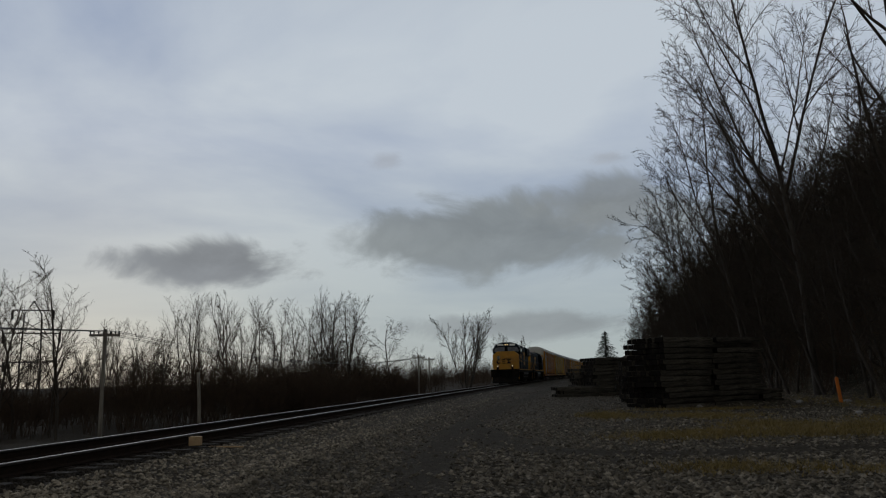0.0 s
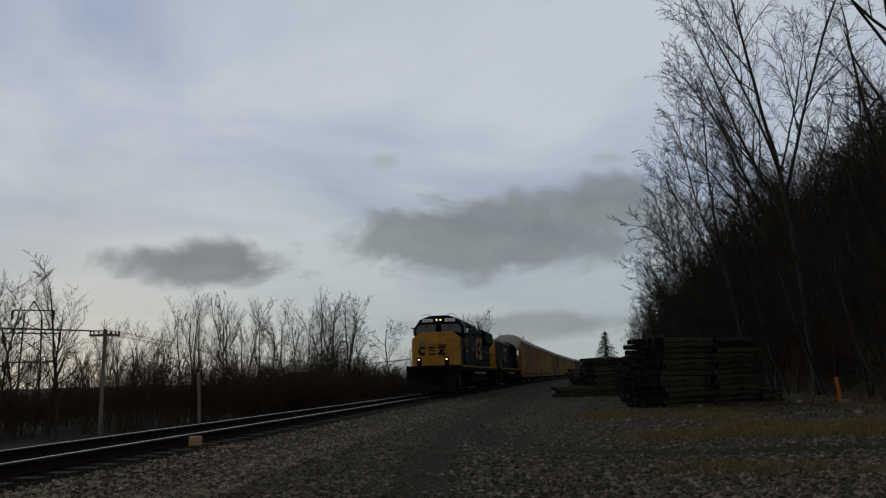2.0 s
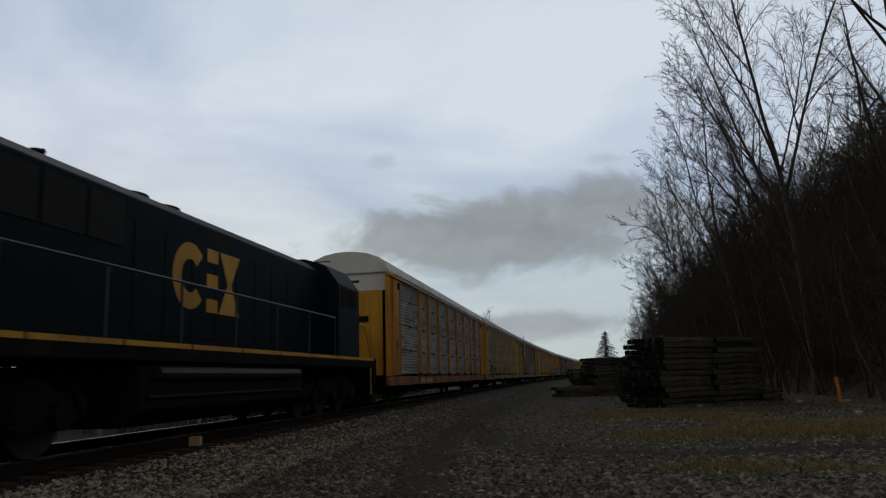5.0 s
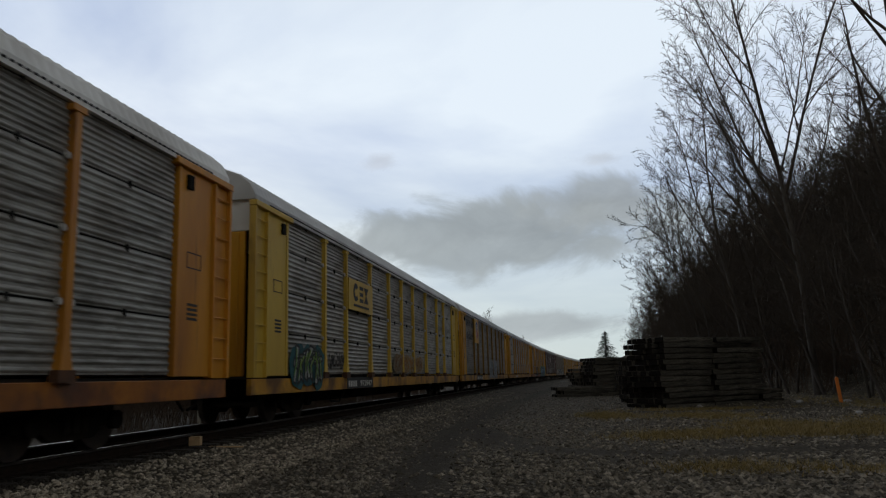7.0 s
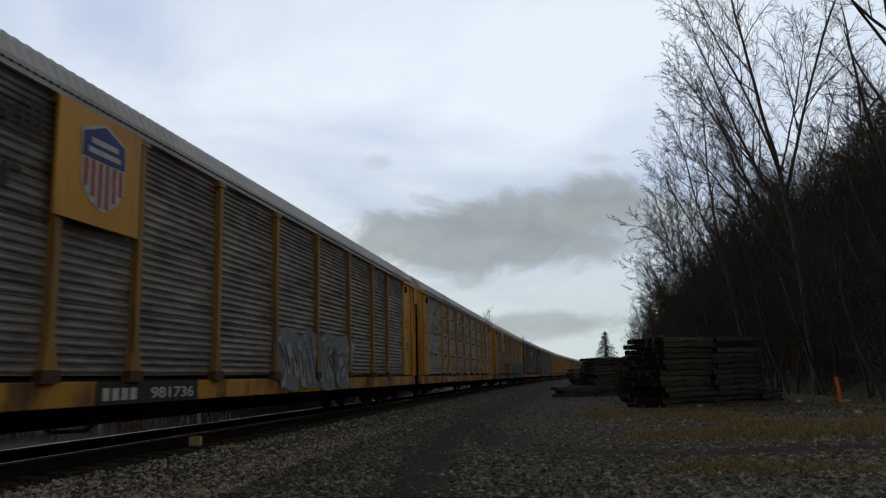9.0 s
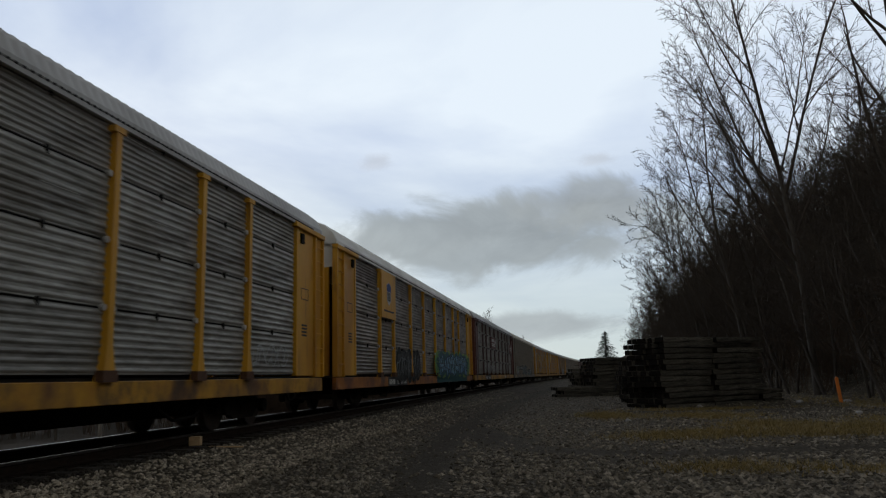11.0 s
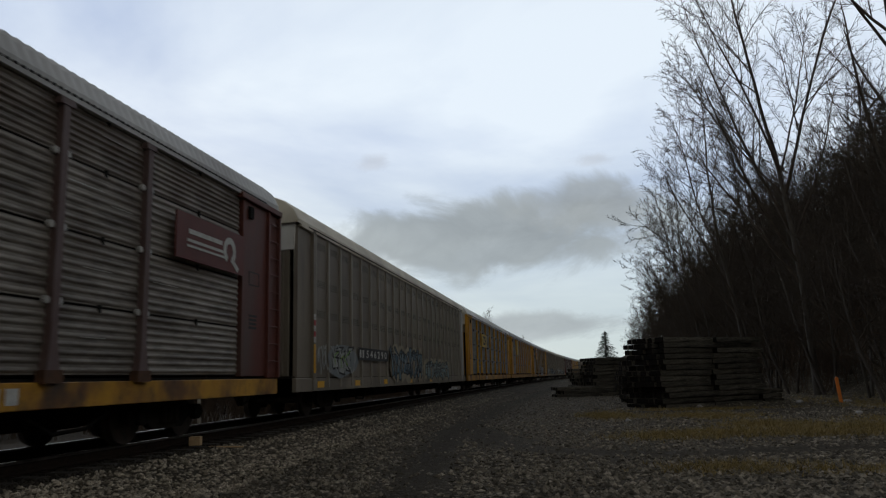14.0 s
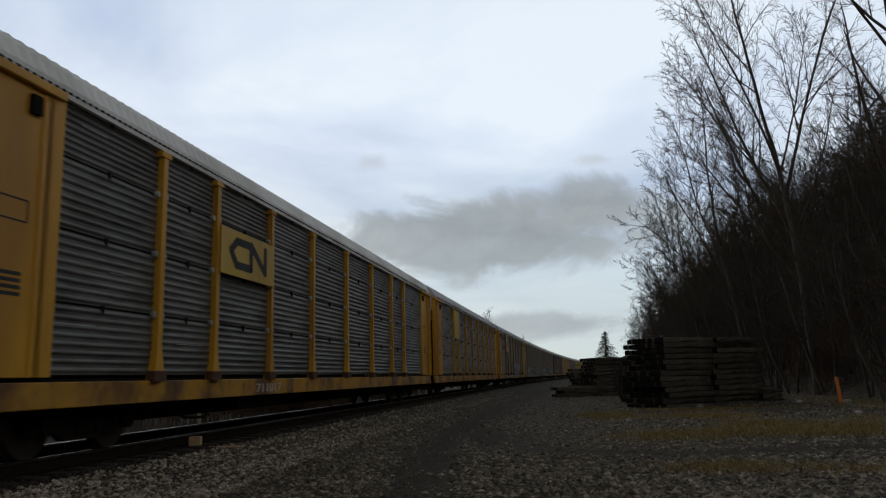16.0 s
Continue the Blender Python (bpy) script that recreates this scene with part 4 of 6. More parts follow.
    sheet("paint_band", [rect(1.4, 11.2, .67, 1.04)], 1.557, M["gr_teal"], e)
    f = autorack("oxide-red autorack car with brown weathered panels", M["brown_red"], M["sill"], M["galv_brown"], M["roof_grey"], M["brown_red"], posts=POSTS_TURNED, post_m=mat("post_pinkish_grey", (0.13, 0.09, 0.085), 0.6, 0, (0.10, 0.06, 0.055), 2))
    bd = sheet("logo_board", [rect(-4.70, -2.10, 2.97, 3.84)], 1.61, M["board_red"], f, "oxide-red board with white wheel emblem", 0.03)
    sheet("emblem", [rect(-4.65, -2.65, 3.30, 3.38), rect(-4.65, -2.55, 3.16, 3.24), rect(-4.55, -3.4, 3.52, 3.70)] + ring(-2.52, 3.42, .17, .27, -10, 190) + ring(-2.52, 3.42, .06, .12, -30, 200), 1.645, M["ink"], bd)
    bd = sheet("logo_board", [rect(9.05, 11.65, 2.97, 3.75)], 1.61, M["board_red"], f, "oxide-red board with white wheel emblem", 0.03)
    sheet("emblem", [rect(9.4, 10.8, 3.28, 3.33), rect(9.4, 10.8, 3.19, 3.23), rect(9.45, 10.7, 3.42, 3.50)] + ring(11.0, 3.36, .14, .26, -60, 240) + stroke([(11.1, 3.2), (11.35, 3.05)], .1), 1.645, M["ink"], bd)
    scribble(f, -8.8, -7.4, 1.15, 1.95, 1.575, M["gr_white"], 17, 3, 0.03)
    scribble(f, -6.9, 1.8, 1.12, 1.9, 1.575, M["gr_white"], 16, 13, 0.028)
    number_plate_block(f, "971126", -6.75, width=1.15)
    sheet("reporting_mark", [rect(5.0 + .3 * k, 5.2 + .3 * k, .73, .92) for k in range(3)], 1.556, M["ink"], f)
    g = smooth_car()
    h = autorack("galvanized autorack car with yellow ends and black emblem board", M["yellow"], M["sill"], M["galv_dark"], M["roof_white"], M["yellow"], posts=POSTS_TURNED, folds=True)
    for z0, z1 in ((Z0 - .02, 4.60),):
        boxed("end_plate", 1.50, 1.565, -11.95, -11.55, z0, z1, M["yellow"], h, "plain yellow plate beside the end bay", .008)
    bd = sheet("logo_board", [rect(-7.25, -4.75, 2.92, 3.80)], 1.61, M["yellow_pale"], h, "yellow board with a black looped emblem", 0.03)
    sheet("emblem", stroke([(-6.05, 3.60), (-6.6, 3.60), (-6.85, 3.4), (-6.6, 3.14), (-5.95, 3.14), (-5.95, 3.62), (-5.25, 3.14), (-5.25, 3.64)], .15), 1.645, M["ink_dark"], bd)
    number_plate_block(h, "711017", -5.4, back=False, mark=False)
    first = [a, b, c, d, e, f, g, h]
    more = [b, c, g, g, f, d, g, b, g, a, f, g, d, g]
    i = autorack("orange-brown autorack car with grey panels and a small board", M["yellow"], M["sill"], M["galv_brown"], M["roof_grey"], M["yellow"])
    sheet("logo_board", [rect(-8.3, -6.7, 3.0, 4.5)], 1.61, M["yellow_pale"], i, "plain yellow board", 0.03)
    first.append(i)
    for src in more[1:]:
        first.append(copy_thing(src, Matrix.Identity(4)))
    return first


# ---------------------------------------------------------------- locomotives
def loco_truck(parent, y):
    bm = bmesh.new()
    for s in (-1, 1):
        prof = [(-2.3, .50), (-2.3, .78), (-1.2, .95), (1.2, .95), (2.3, .78), (2.3, .50), (1.1, .38), (.5, .52), (-.5, .52), (-1.1, .38)]
        prism(bm, prof, "x", s * 1.08 - .07, s * 1.08 + .07)
        for k in (-1.68, 0, 1.68):
            disc(bm, (s * 1.2, k, .55), "x", .19, .08, 12)
            tube(bm, [(s * 1.2, k + .3, .95), (s * 1.2, k + .45, .55)], .05, 6)
        for k in (-.85, .85):
            disc(bm, (s * 1.17, k, .72), "z", .11, .2, 10)
    tr = part("truck", bm, M["black"], parent)
    tr.location = (0, y, 0)
    for k in (-1.68, 0, 1.68):
        wheelset(tr, k, .53)
    return tr


def handrail(loco, pts, name="handrail", r=.022, m=None):
    bm = bmesh.new(); tube(bm, pts, r, 6)
    return part(name, bm, m or M["rail_white"], loco)


def loco_under(loco):
    bm = bmesh.new()
    box(bm, -1.5, 1.5, -9.3, 10.3, 1.28, 1.56)
    part("frame", bm, M["black"], loco, "", .02)
    for s in (-1, 1):
        for k in range(9):
            boxed("sill_stripe", min(s * 1.5, s * 1.512), max(s * 1.5, s * 1.512), -8.0 + 2.0 * k, -6.06 + 2.0 * k, 1.50, 1.58, M["yellow"], loco)
    bm = bmesh.new()
    prism(bm, [(-1.4, .55), (-1.4, 1.25), (1.4, 1.25), (1.4, .55), (1.05, .28), (-1.05, .28)], "y", -3.4, 3.6)
    tank = part("fuel_tank", bm, M["black"], loco, "", .03)
    bm = bmesh.new()
    tube(bm, [(1.42, -3.0, 1.10), (1.42, 3.2, 1.10)], .11, 10)
    part("air_reservoir", bm, M["tank_dark"], tank)
    bm = bmesh.new()
    box(bm, 1.40, 1.46, -3.2, 3.4, .72, .76)
    part("tank_rail", bm, M["tank_dark"], tank)
    for y in (-6.6, 6.6):
        loco_truck(loco, y)


def end_steps(loco, e):
    """Pilot, plow, anticlimber, coupler, stairs and rails of one end."""
    y = e * 10.3 if e > 0 else -9.45
    bm = bmesh.new()
    box(bm, -1.5, 1.5, min(y, y - e * .35), max(y, y - e * .35), .75, 1.58)
    part("pilot", bm, M["black"], loco, "", .02)
    bm = bmesh.new()
    prism(bm, [(y - e * .1, .80), (y + e * .16, .80), (y + e * .55, .16), (y + e * .48, .10), (y + e * .05, .16)], "x", -1.32, 1.32)
    part("snowplow", bm, M["black"], loco, "worn black snowplow")
    bm = bmesh.new()
    box(bm, -.9, .9, min(y, y + e * .22), max(y, y + e * .22), 1.30, 1.58)
    anti = part("anticlimber", bm, M["black"], loco)
    for k in range(5):
        boxed("rib", -.88, .88, min(y, y + e * .26), max(y, y + e * .26), 1.32 + .052 * k, 1.345 + .052 * k, M["black"], anti)
    bm = bmesh.new()
    box(bm, -.12, .12, min(y, y + e * .75), max(y, y + e * .75), .78, 1.0)
    box(bm, -.2, .2, min(y + e * .55, y + e * .8), max(y + e * .55, y + e * .8), .72, 1.06)
    part("coupler", bm, M["black"], loco)
    bm = bmesh.new()
    bm.free()
    for k in (-.6, -.4, .4, .6):
        bm = bmesh.new()
        tube(bm, [(k, y, 1.1), (k * 1.02, y + e * .25, .85), (k * .98, y + e * .3, .55)], .03, 6)
        part("air_hose", bm, M["black"], loco)
    for s in (-1, 1):
        bm = bmesh.new()
        for k in range(4):
            box(bm, min(s * .98, s * 1.48), max(s * .98, s * 1.48), y - e * .8 - .12, y - e * .8 + .16, .42 + .29 * k, .46 + .29 * k)
        box(bm, min(s * .98, s * 1.0), max(s * .98, s * 1.0), y - e * .98, y - e * .6, .4, 1.5) if e < 0 else None
        part("step", bm, M["black"], loco)
        handrail(loco, [(s * 1.47, y - e * .62, .45), (s * 1.47, y - e * .62, 1.62), (s * 1.47, y - e * 1.3, 2.55), (s * 1.47, y - e * 1.9, 2.6)])
        handrail(loco, [(s * 1.47, y - e * .05, .75), (s * 1.47, y - e * .05, 1.75), (s * 1.30, y - e * .05, 2.5), (s * .5, y - e * .05, 2.52)])
    handrail(loco, [(-.5, y - e * .05, 2.52), (-.2, y + e * .05, 2.35), (.2, y + e * .05, 2.35), (.5, y - e * .05, 2.52)])


def side_rails(loco, y0, y1, s):
    m = M["loco_grey"]
    handrail(loco, [(s * 1.46, y0, 2.62), (s * 1.46, y1, 2.62)], m=m)
    n = int((y1 - y0) / 1.9)
    for k in range(n + 1):
        y = y0 + (y1 - y0) * k / n
        handrail(loco, [(s * 1.46, y, 1.56), (s * 1.46, y, 2.62)], "stanchion", m=m)


def emblem_big(loco, y0, x, s):
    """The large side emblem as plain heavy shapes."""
    k = .82 * s
    zc = 2.9
    polys = ring(y0 + .95 * k, zc, .48 * k, .95 * k, 42, 318, 20)
    polys += [rect(y0 + 1.95 * k, y0 + 2.65 * k, zc + .55 * k, zc + .95 * k), rect(y0 + 1.95 * k, y0 + 2.65 * k, zc - .2 * k, zc + .2 * k), rect(y0 + 1.95 * k, y0 + 2.65 * k, zc - .95 * k, zc - .55 * k)]
    polys += [[(y0 + 2.75 * k, zc - .95 * k), (y0 + 4.15 * k, zc - .95 * k), (y0 + 3.45 * k, zc + .2 * k)], [(y0 + 2.75 * k, zc + .95 * k), (y0 + 3.45 * k, zc - .2 * k), (y0 + 4.15 * k, zc + .95 * k)]]
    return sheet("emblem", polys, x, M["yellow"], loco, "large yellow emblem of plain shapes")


def lead_loco():
    lo = empty("locomotive", label="dark blue diesel locomotive with wide yellow nose and lit headlights", category="locomotive", group="locomotives")
    loco_under(lo)
    end_steps(lo, -1)
    end_steps(lo, 1)
    # nose
    prof = [(-1.47, 1.56), (-1.47, 3.16), (-.95, 3.54), (.95, 3.54), (1.47, 3.16), (1.47, 1.56)]
    bm = bmesh.new()
    A, B = prism(bm, [(x * .995, z - .01) for x, z in prof], "y", -8.02, -6.9)
    part("nose_shell", bm, M["loco_blue"], lo, "dark blue nose side", .02)
    bm = bmesh.new()
    A, B = prism(bm, prof, "y", -8.24, -8.0)
    for v in A:
        v.co.y += .06 * max(0, (v.co.z - 2.0))
        v.co.x *= .97
    nose = part("nose", bm, M["loco_yellow"], lo, "bright yellow wide nose front", .04)
    f = -8.25
    boxed("nose_door", -.36, .22, f - .01, f + .2, 1.7, 3.02, M["loco_yellow"], nose, "", .015)
    boxed("door_window", -1.06 + .1, -.74 + .1, f + .02, f + .1, 2.72, 3.05, M["pane"], nose)
    bm = bmesh.new()
    tube(bm, [(-.42, f - .02, 1.7), (-.42, f - .02, 3.1)], .022, 6)
    part("grab_iron", bm, M["loco_yellow"], nose)
    bm = bmesh.new()
    tube(bm, [(.55, f + .06, 3.02), (.55, f - .02, 3.06), (1.1, f - .02, 3.06), (1.1, f + .06, 3.02)], .014, 5)
    part("grab_iron", bm, M["loco_yellow"], nose)
    # emblem on the nose
    polys = ring(-.78, 2.44, .11, .26, 42, 318)
    polys += [rect(-.44, -.04, 2.56, 2.68), rect(-.44, -.04, 2.38, 2.48), rect(-.44, -.04, 2.20, 2.30)]
    polys += [[(.04, 2.20), (.62, 2.20), (.33, 2.50)], [(.04, 2.68), (.33, 2.38), (.62, 2.68)], rect(-.2, .68, 2.74, 2.79)]
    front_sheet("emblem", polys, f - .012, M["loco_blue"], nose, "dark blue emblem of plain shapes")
    # cab
    prof = [(-1.5, 1.56), (-1.5, 3.86), (-1.18, 4.36), (-.55, 4.58), (.55, 4.58), (1.18, 4.36), (1.5, 3.86), (1.5, 1.56)]
    bm = bmesh.new()
    A, B = prism(bm, prof, "y", -7.2, -5.0)
    for v in A:
        if v.co.z < 3.0:
            v.co.y += .3
        else:
            v.co.y += .18 * (v.co.z - 3.44)
    cab = part("cab", bm, M["loco_blue"], lo, "dark blue cab", .03)
    yf = -7.2
    for s in (-1, 1):
        bm = bmesh.new()
        pts = [(s * .16, 3.60), (s * 1.36, 3.48), (s * 1.40, 3.76), (s * 1.22, 4.04), (s * .16, 4.08)]
        prism(bm, pts, "y", yf - .035, yf + .1)
        for v in bm.verts:
            v.co.y += .18 * (v.co.z - 3.44)
        part("windshield", bm, M["pane"], cab)
        bm = bmesh.new()
        q = [Vector((x * 1.0, yf - .04 + .18 * (z - 3.44), z)) for x, z in pts]
        tube(bm, q + [q[0]], .022, 5)
        part("window_frame", bm, M["black"], cab)
        bm = bmesh.new()
        tube(bm, [(s * .5, yf - .06, 3.54), (s * .75, yf - .01, 3.96)], .012, 5)
        tube(bm, [(s * .65, yf - .06, 3.94), (s * .85, yf - .06, 3.94)], .012, 5)
        part("wiper", bm, M["black"], cab)
        a, b = (.38, .98) if s > 0 else (-.98, -.38)
        nb = boxed("number_board", a, b, yf + .07, yf + .2, 4.20, 4.38, M["board_lit"], cab, "lit white board with black numerals", .01)
        lettering("4515", a + .07, 4.22, .135, yf + .066, M["ink_dark"], nb, .46, turn="front")
        x = s * 1.515
        boxed("side_window", min(s * 1.46, x), max(s * 1.46, x), -6.85, -6.1, 3.52, 3.84, M["pane"], cab)
        boxed("side_window", min(s * 1.46, x), max(s * 1.46, x), -6.0, -5.4, 3.52, 3.84, M["pane"], cab)
        boxed("armrest", min(s * 1.5, s * 1.6), max(s * 1.5, s * 1.6), -6.9, -5.35, 3.44, 3.50, M["loco_blue"], cab)
        boxed("visor", min(s * 1.46, s * 1.78), max(s * 1.46, s * 1.78), -6.9, -5.35, 3.88, 3.91, M["loco_grey"], cab)
        boxed("mirror", min(s * 1.52, s * 1.6), max(s * 1.52, s * 1.6), -6.98, -6.80, 3.49, 3.86, M["ink"], cab)
        bm = bmesh.new()
        for k in range(9):
            box(bm, min(s * 1.5, s * 1.52), max(s * 1.5, s * 1.52), -6.6, -5.7, 1.75 + .075 * k, 1.79 + .075 * k)
        part("louvre", bm, M["loco_grey"], cab)
        bm = bmesh.new()
        tube(bm, [(s * .62, yf + .15, 4.60), (s * .62, yf + .15, 4.68), (s * 1.0, yf + .15, 4.62), (s * 1.0, yf + .15, 4.48)], .012, 5)
        part("roof_grab", bm, M["loco_grey"], cab)
        lx = s * .80
        boxed("light_bracket", lx - .12, lx + .12, -9.2, -9.05, 1.56, 2.04, M["black"], lo)
        bm = bmesh.new(); disc(bm, (lx, -9.22, 1.92), "y", .05, .03, 16)
        part("ditch_light", bm, M["lamp_ditch"], lo, "glowing ditch light")
    lettering("4515", -6.85, 2.72, .48, 1.505, M["loco_yellow"], cab, 1.3)
    sheet("emblem_small", [[(-6.75, 2.62), (-6.3, 2.5), (-6.25, 2.58), (-5.75, 2.48), (-5.7, 2.56), (-5.2, 2.42), (-5.85, 2.38), (-5.9, 2.46), (-6.4, 2.36), (-6.45, 2.48)]], 1.503, M["yellow"], cab)
    for x in (-.12, .12):
        bm = bmesh.new(); disc(bm, (x, yf + .10, 4.31), "y", .055, .05, 16)
        part("headlight", bm, M["lamp"], cab, "glowing round headlight")
    bm = bmesh.new()
    box(bm, -.3, .3, yf + .12, yf + .4, 4.19, 4.43)
    part("headlight_housing", bm, M["loco_blue"], cab)
    # hood
    prof = [(-1.0, 1.56), (-1.0, 4.16), (-.76, 4.32), (.76, 4.32), (1.0, 4.16), (1.0, 1.56)]
    bm = bmesh.new(); prism(bm, prof, "y", -5.02, 9.9)
    hood = part("hood", bm, M["loco_blue"], lo, "long dark blue engine hood", .02)
    bm = bmesh.new()
    box(bm, -1.45, 1.45, -5.0, -2.9, 1.6, 3.55)
    box(bm, -1.25, 1.25, -5.0, -1.8, 3.4, 4.32)
    part("inverter_cabinet", bm, M["loco_blue"], lo, "", .03)
    bm = bmesh.new()
    box(bm, -1.12, 1.12, -1.8, 1.25, 3.7, 4.36)
    part("blower_housing", bm, M["loco_blue"], hood, "", .03)
    bm = bmesh.new()
    prism(bm, [(-1.0, 3.22), (-1.24, 3.42), (-1.24, 4.22), (-1.05, 4.38), (1.05, 4.38), (1.24, 4.22), (1.24, 3.42), (1.0, 3.22)], "y", 5.6, 10.1)
    rad = part("radiator", bm, M["loco_blue"], lo, "flared radiator with black grilles", .02)
    for s in (-1, 1):
        for k in range(4):
            boxed("grille", min(s * 1.24, s * 1.252), max(s * 1.24, s * 1.252), 5.75 + 1.07 * k, 6.72 + 1.07 * k, 3.48, 4.18, M["gap_dark"], rad)
        for k in range(10):
            y = -1.5 + .72 * k
            boxed("hood_door", min(s * 1.0, s * 1.012), max(s * 1.0, s * 1.012), y, y + .68, 1.72, 3.55, M["loco_blue"], hood)
        side_rails(lo, -4.6, 9.4, s)
    bm = bmesh.new()
    for y in (-.9, .4, 6.4, 7.6, 8.8):
        disc(bm, (0, y, 4.40 if y < 2 else 4.42), "z", .5, .08, 16)
    part("roof_fan", bm, M["black"], hood)
    emblem_big(lo, 1.45, 1.014, 1.0)
    sheet("marking", [[(-.2, 2.6), (.45, 2.6), (0.0, 3.45), (-.62, 3.5)]], 1.02, M["roof_grey"], lo)
    for s in (-1, 1):
        boxed("intake_grille", min(s * 1.25, s * 1.262), max(s * 1.25, s * 1.262), -4.7, -2.2, 3.62, 4.3, M["gap_dark"], hood)
    boxed("sand_box", .95, 1.3, -2.9, -2.0, 1.6, 3.0, M["loco_blue"], lo, "", .03)
    return lo


def trail_loco():
    lo = empty("locomotive", label="dark blue trailing diesel locomotive running long hood first", category="locomotive", group="locomotives")
    loco_under(lo)
    end_steps(lo, -1)
    end_steps(lo, 1)
    prof = [(-.95, 1.56), (-.95, 3.95), (-.65, 4.18), (.65, 4.18), (.95, 3.95), (.95, 1.56)]
    bm = bmesh.new(); prism(bm, prof, "y", -9.0, 6.2)
    hood = part("hood", bm, M["loco_blue"], lo, "long dark blue engine hood", .02)
    bm = bmesh.new(); prism(bm, [(x * 1.005, z + .003) for x, z in prof], "y", -9.06, -8.35)
    endp = part("hood_end", bm, M["loco_yellow"], lo, "yellow hood end", .02)
    for s in (-1, 1):
        nb = boxed("number_board", min(s * .32, s * .85), max(s * .32, s * .85), -9.12, -9.02, 3.42, 3.62, M["board_lit"], endp, "lit white board with black numerals", .01)
        lettering("8533", (.34 if s > 0 else -.83), 3.45, .14, -9.125, M["ink_dark"], nb, .46, turn="front")
        for k in range(5):
            boxed("grille", min(s * .95, s * .965), max(s * .95, s * .965), -8.2 + 1.0 * k, -7.3 + 1.0 * k, 3.1, 3.85, M["gap_dark"], hood)
        for k in range(8):
            boxed("hood_door", min(s * .95, s * .962), max(s * .95, s * .962), -3.0 + .95 * k, -2.1 + .95 * k, 1.75, 3.6, M["loco_blue"], hood)
        side_rails(lo, -8.6, 6.0, s)
    prof = [(-1.5, 1.56), (-1.5, 3.6), (-1.1, 4.15), (-.5, 4.35), (.5, 4.35), (1.1, 4.15), (1.5, 3.6), (1.5, 1.56)]
    bm = bmesh.new(); prism(bm, prof, "y", 6.2, 8.3)
    cab = part("cab", bm, M["loco_blue"], lo, "", .03)
    for s in (-1, 1):
        x = s * 1.512
        for a, b in ((6.45, 7.1), (7.25, 7.95)):
            boxed("side_window", min(s * 1.46, x), max(s * 1.46, x), a, b, 3.0, 3.55, M["pane"], cab)
    bm = bmesh.new(); prism(bm, [(-.95, 1.56), (-.95, 2.75), (-.6, 2.95), (.6, 2.95), (.95, 2.75), (.95, 1.56)], "y", 8.3, 10.0)
    part("nose", bm, M["loco_yellow"], lo, "yellow short nose", .03)
    bm = bmesh.new()
    for y in (-8.0, -6.9, -5.8, -2.0, -.9):
        disc(bm, (0, y, 4.22), "z", .5, .08, 16)
    part("roof_fan", bm, M["black"], hood)
    bm = bmesh.new()
    tube(bm, [(0, -4.2, 4.2), (0, -4.2, 4.5)], .09, 8)
    tube(bm, [(-.15, -4.2, 4.45), (.15, -4.2, 4.45)], .05, 6)
    part("horn", bm, M["black"], hood)
    bm = bmesh.new()
    tube(bm, [(-.9, 7.3, 4.42), (.9, 7.3, 4.42)], .02, 5)
    tube(bm, [(0, 7.3, 4.3), (0, 7.3, 4.42)], .02, 5)
    part("antenna", bm, M["loco_grey"], cab)
    emblem_big(lo, -1.8, .964, .8)
    return lo


SPEED, CAR_PITCH = 20.0, 28.5
CAR_0 = 13.83 - CAR_PITCH / 2      # where the first car's middle stands at 7 s
TRAIN = [(car, CAR_0 + CAR_PITCH * k) for k, car in enumerate(build_cars())]
TRAIN.append((trail_loco(), CAR_0 - 14.25 - 11.3))
TRAIN.append((lead_loco(), CAR_0 - 14.25 - 33.9))


def motions():
    for ob, y7 in TRAIN:
        rows = []
        for k in range(0, 33):
            t = k * 0.5
            y = y7 - SPEED * (t - 7.0) + (.9 if t > 15.9 else 0)      # the train slows a little at the end
            rows.append((t, pose(track_x(y), y, 0, 0, 0, -math.degrees(track_turn(y)))))
        walk(ob, rows)
    for ob, a, b in CLOUDS:
        walk(ob, [(0.0, pose(*a)), (16.0, pose(*b))])


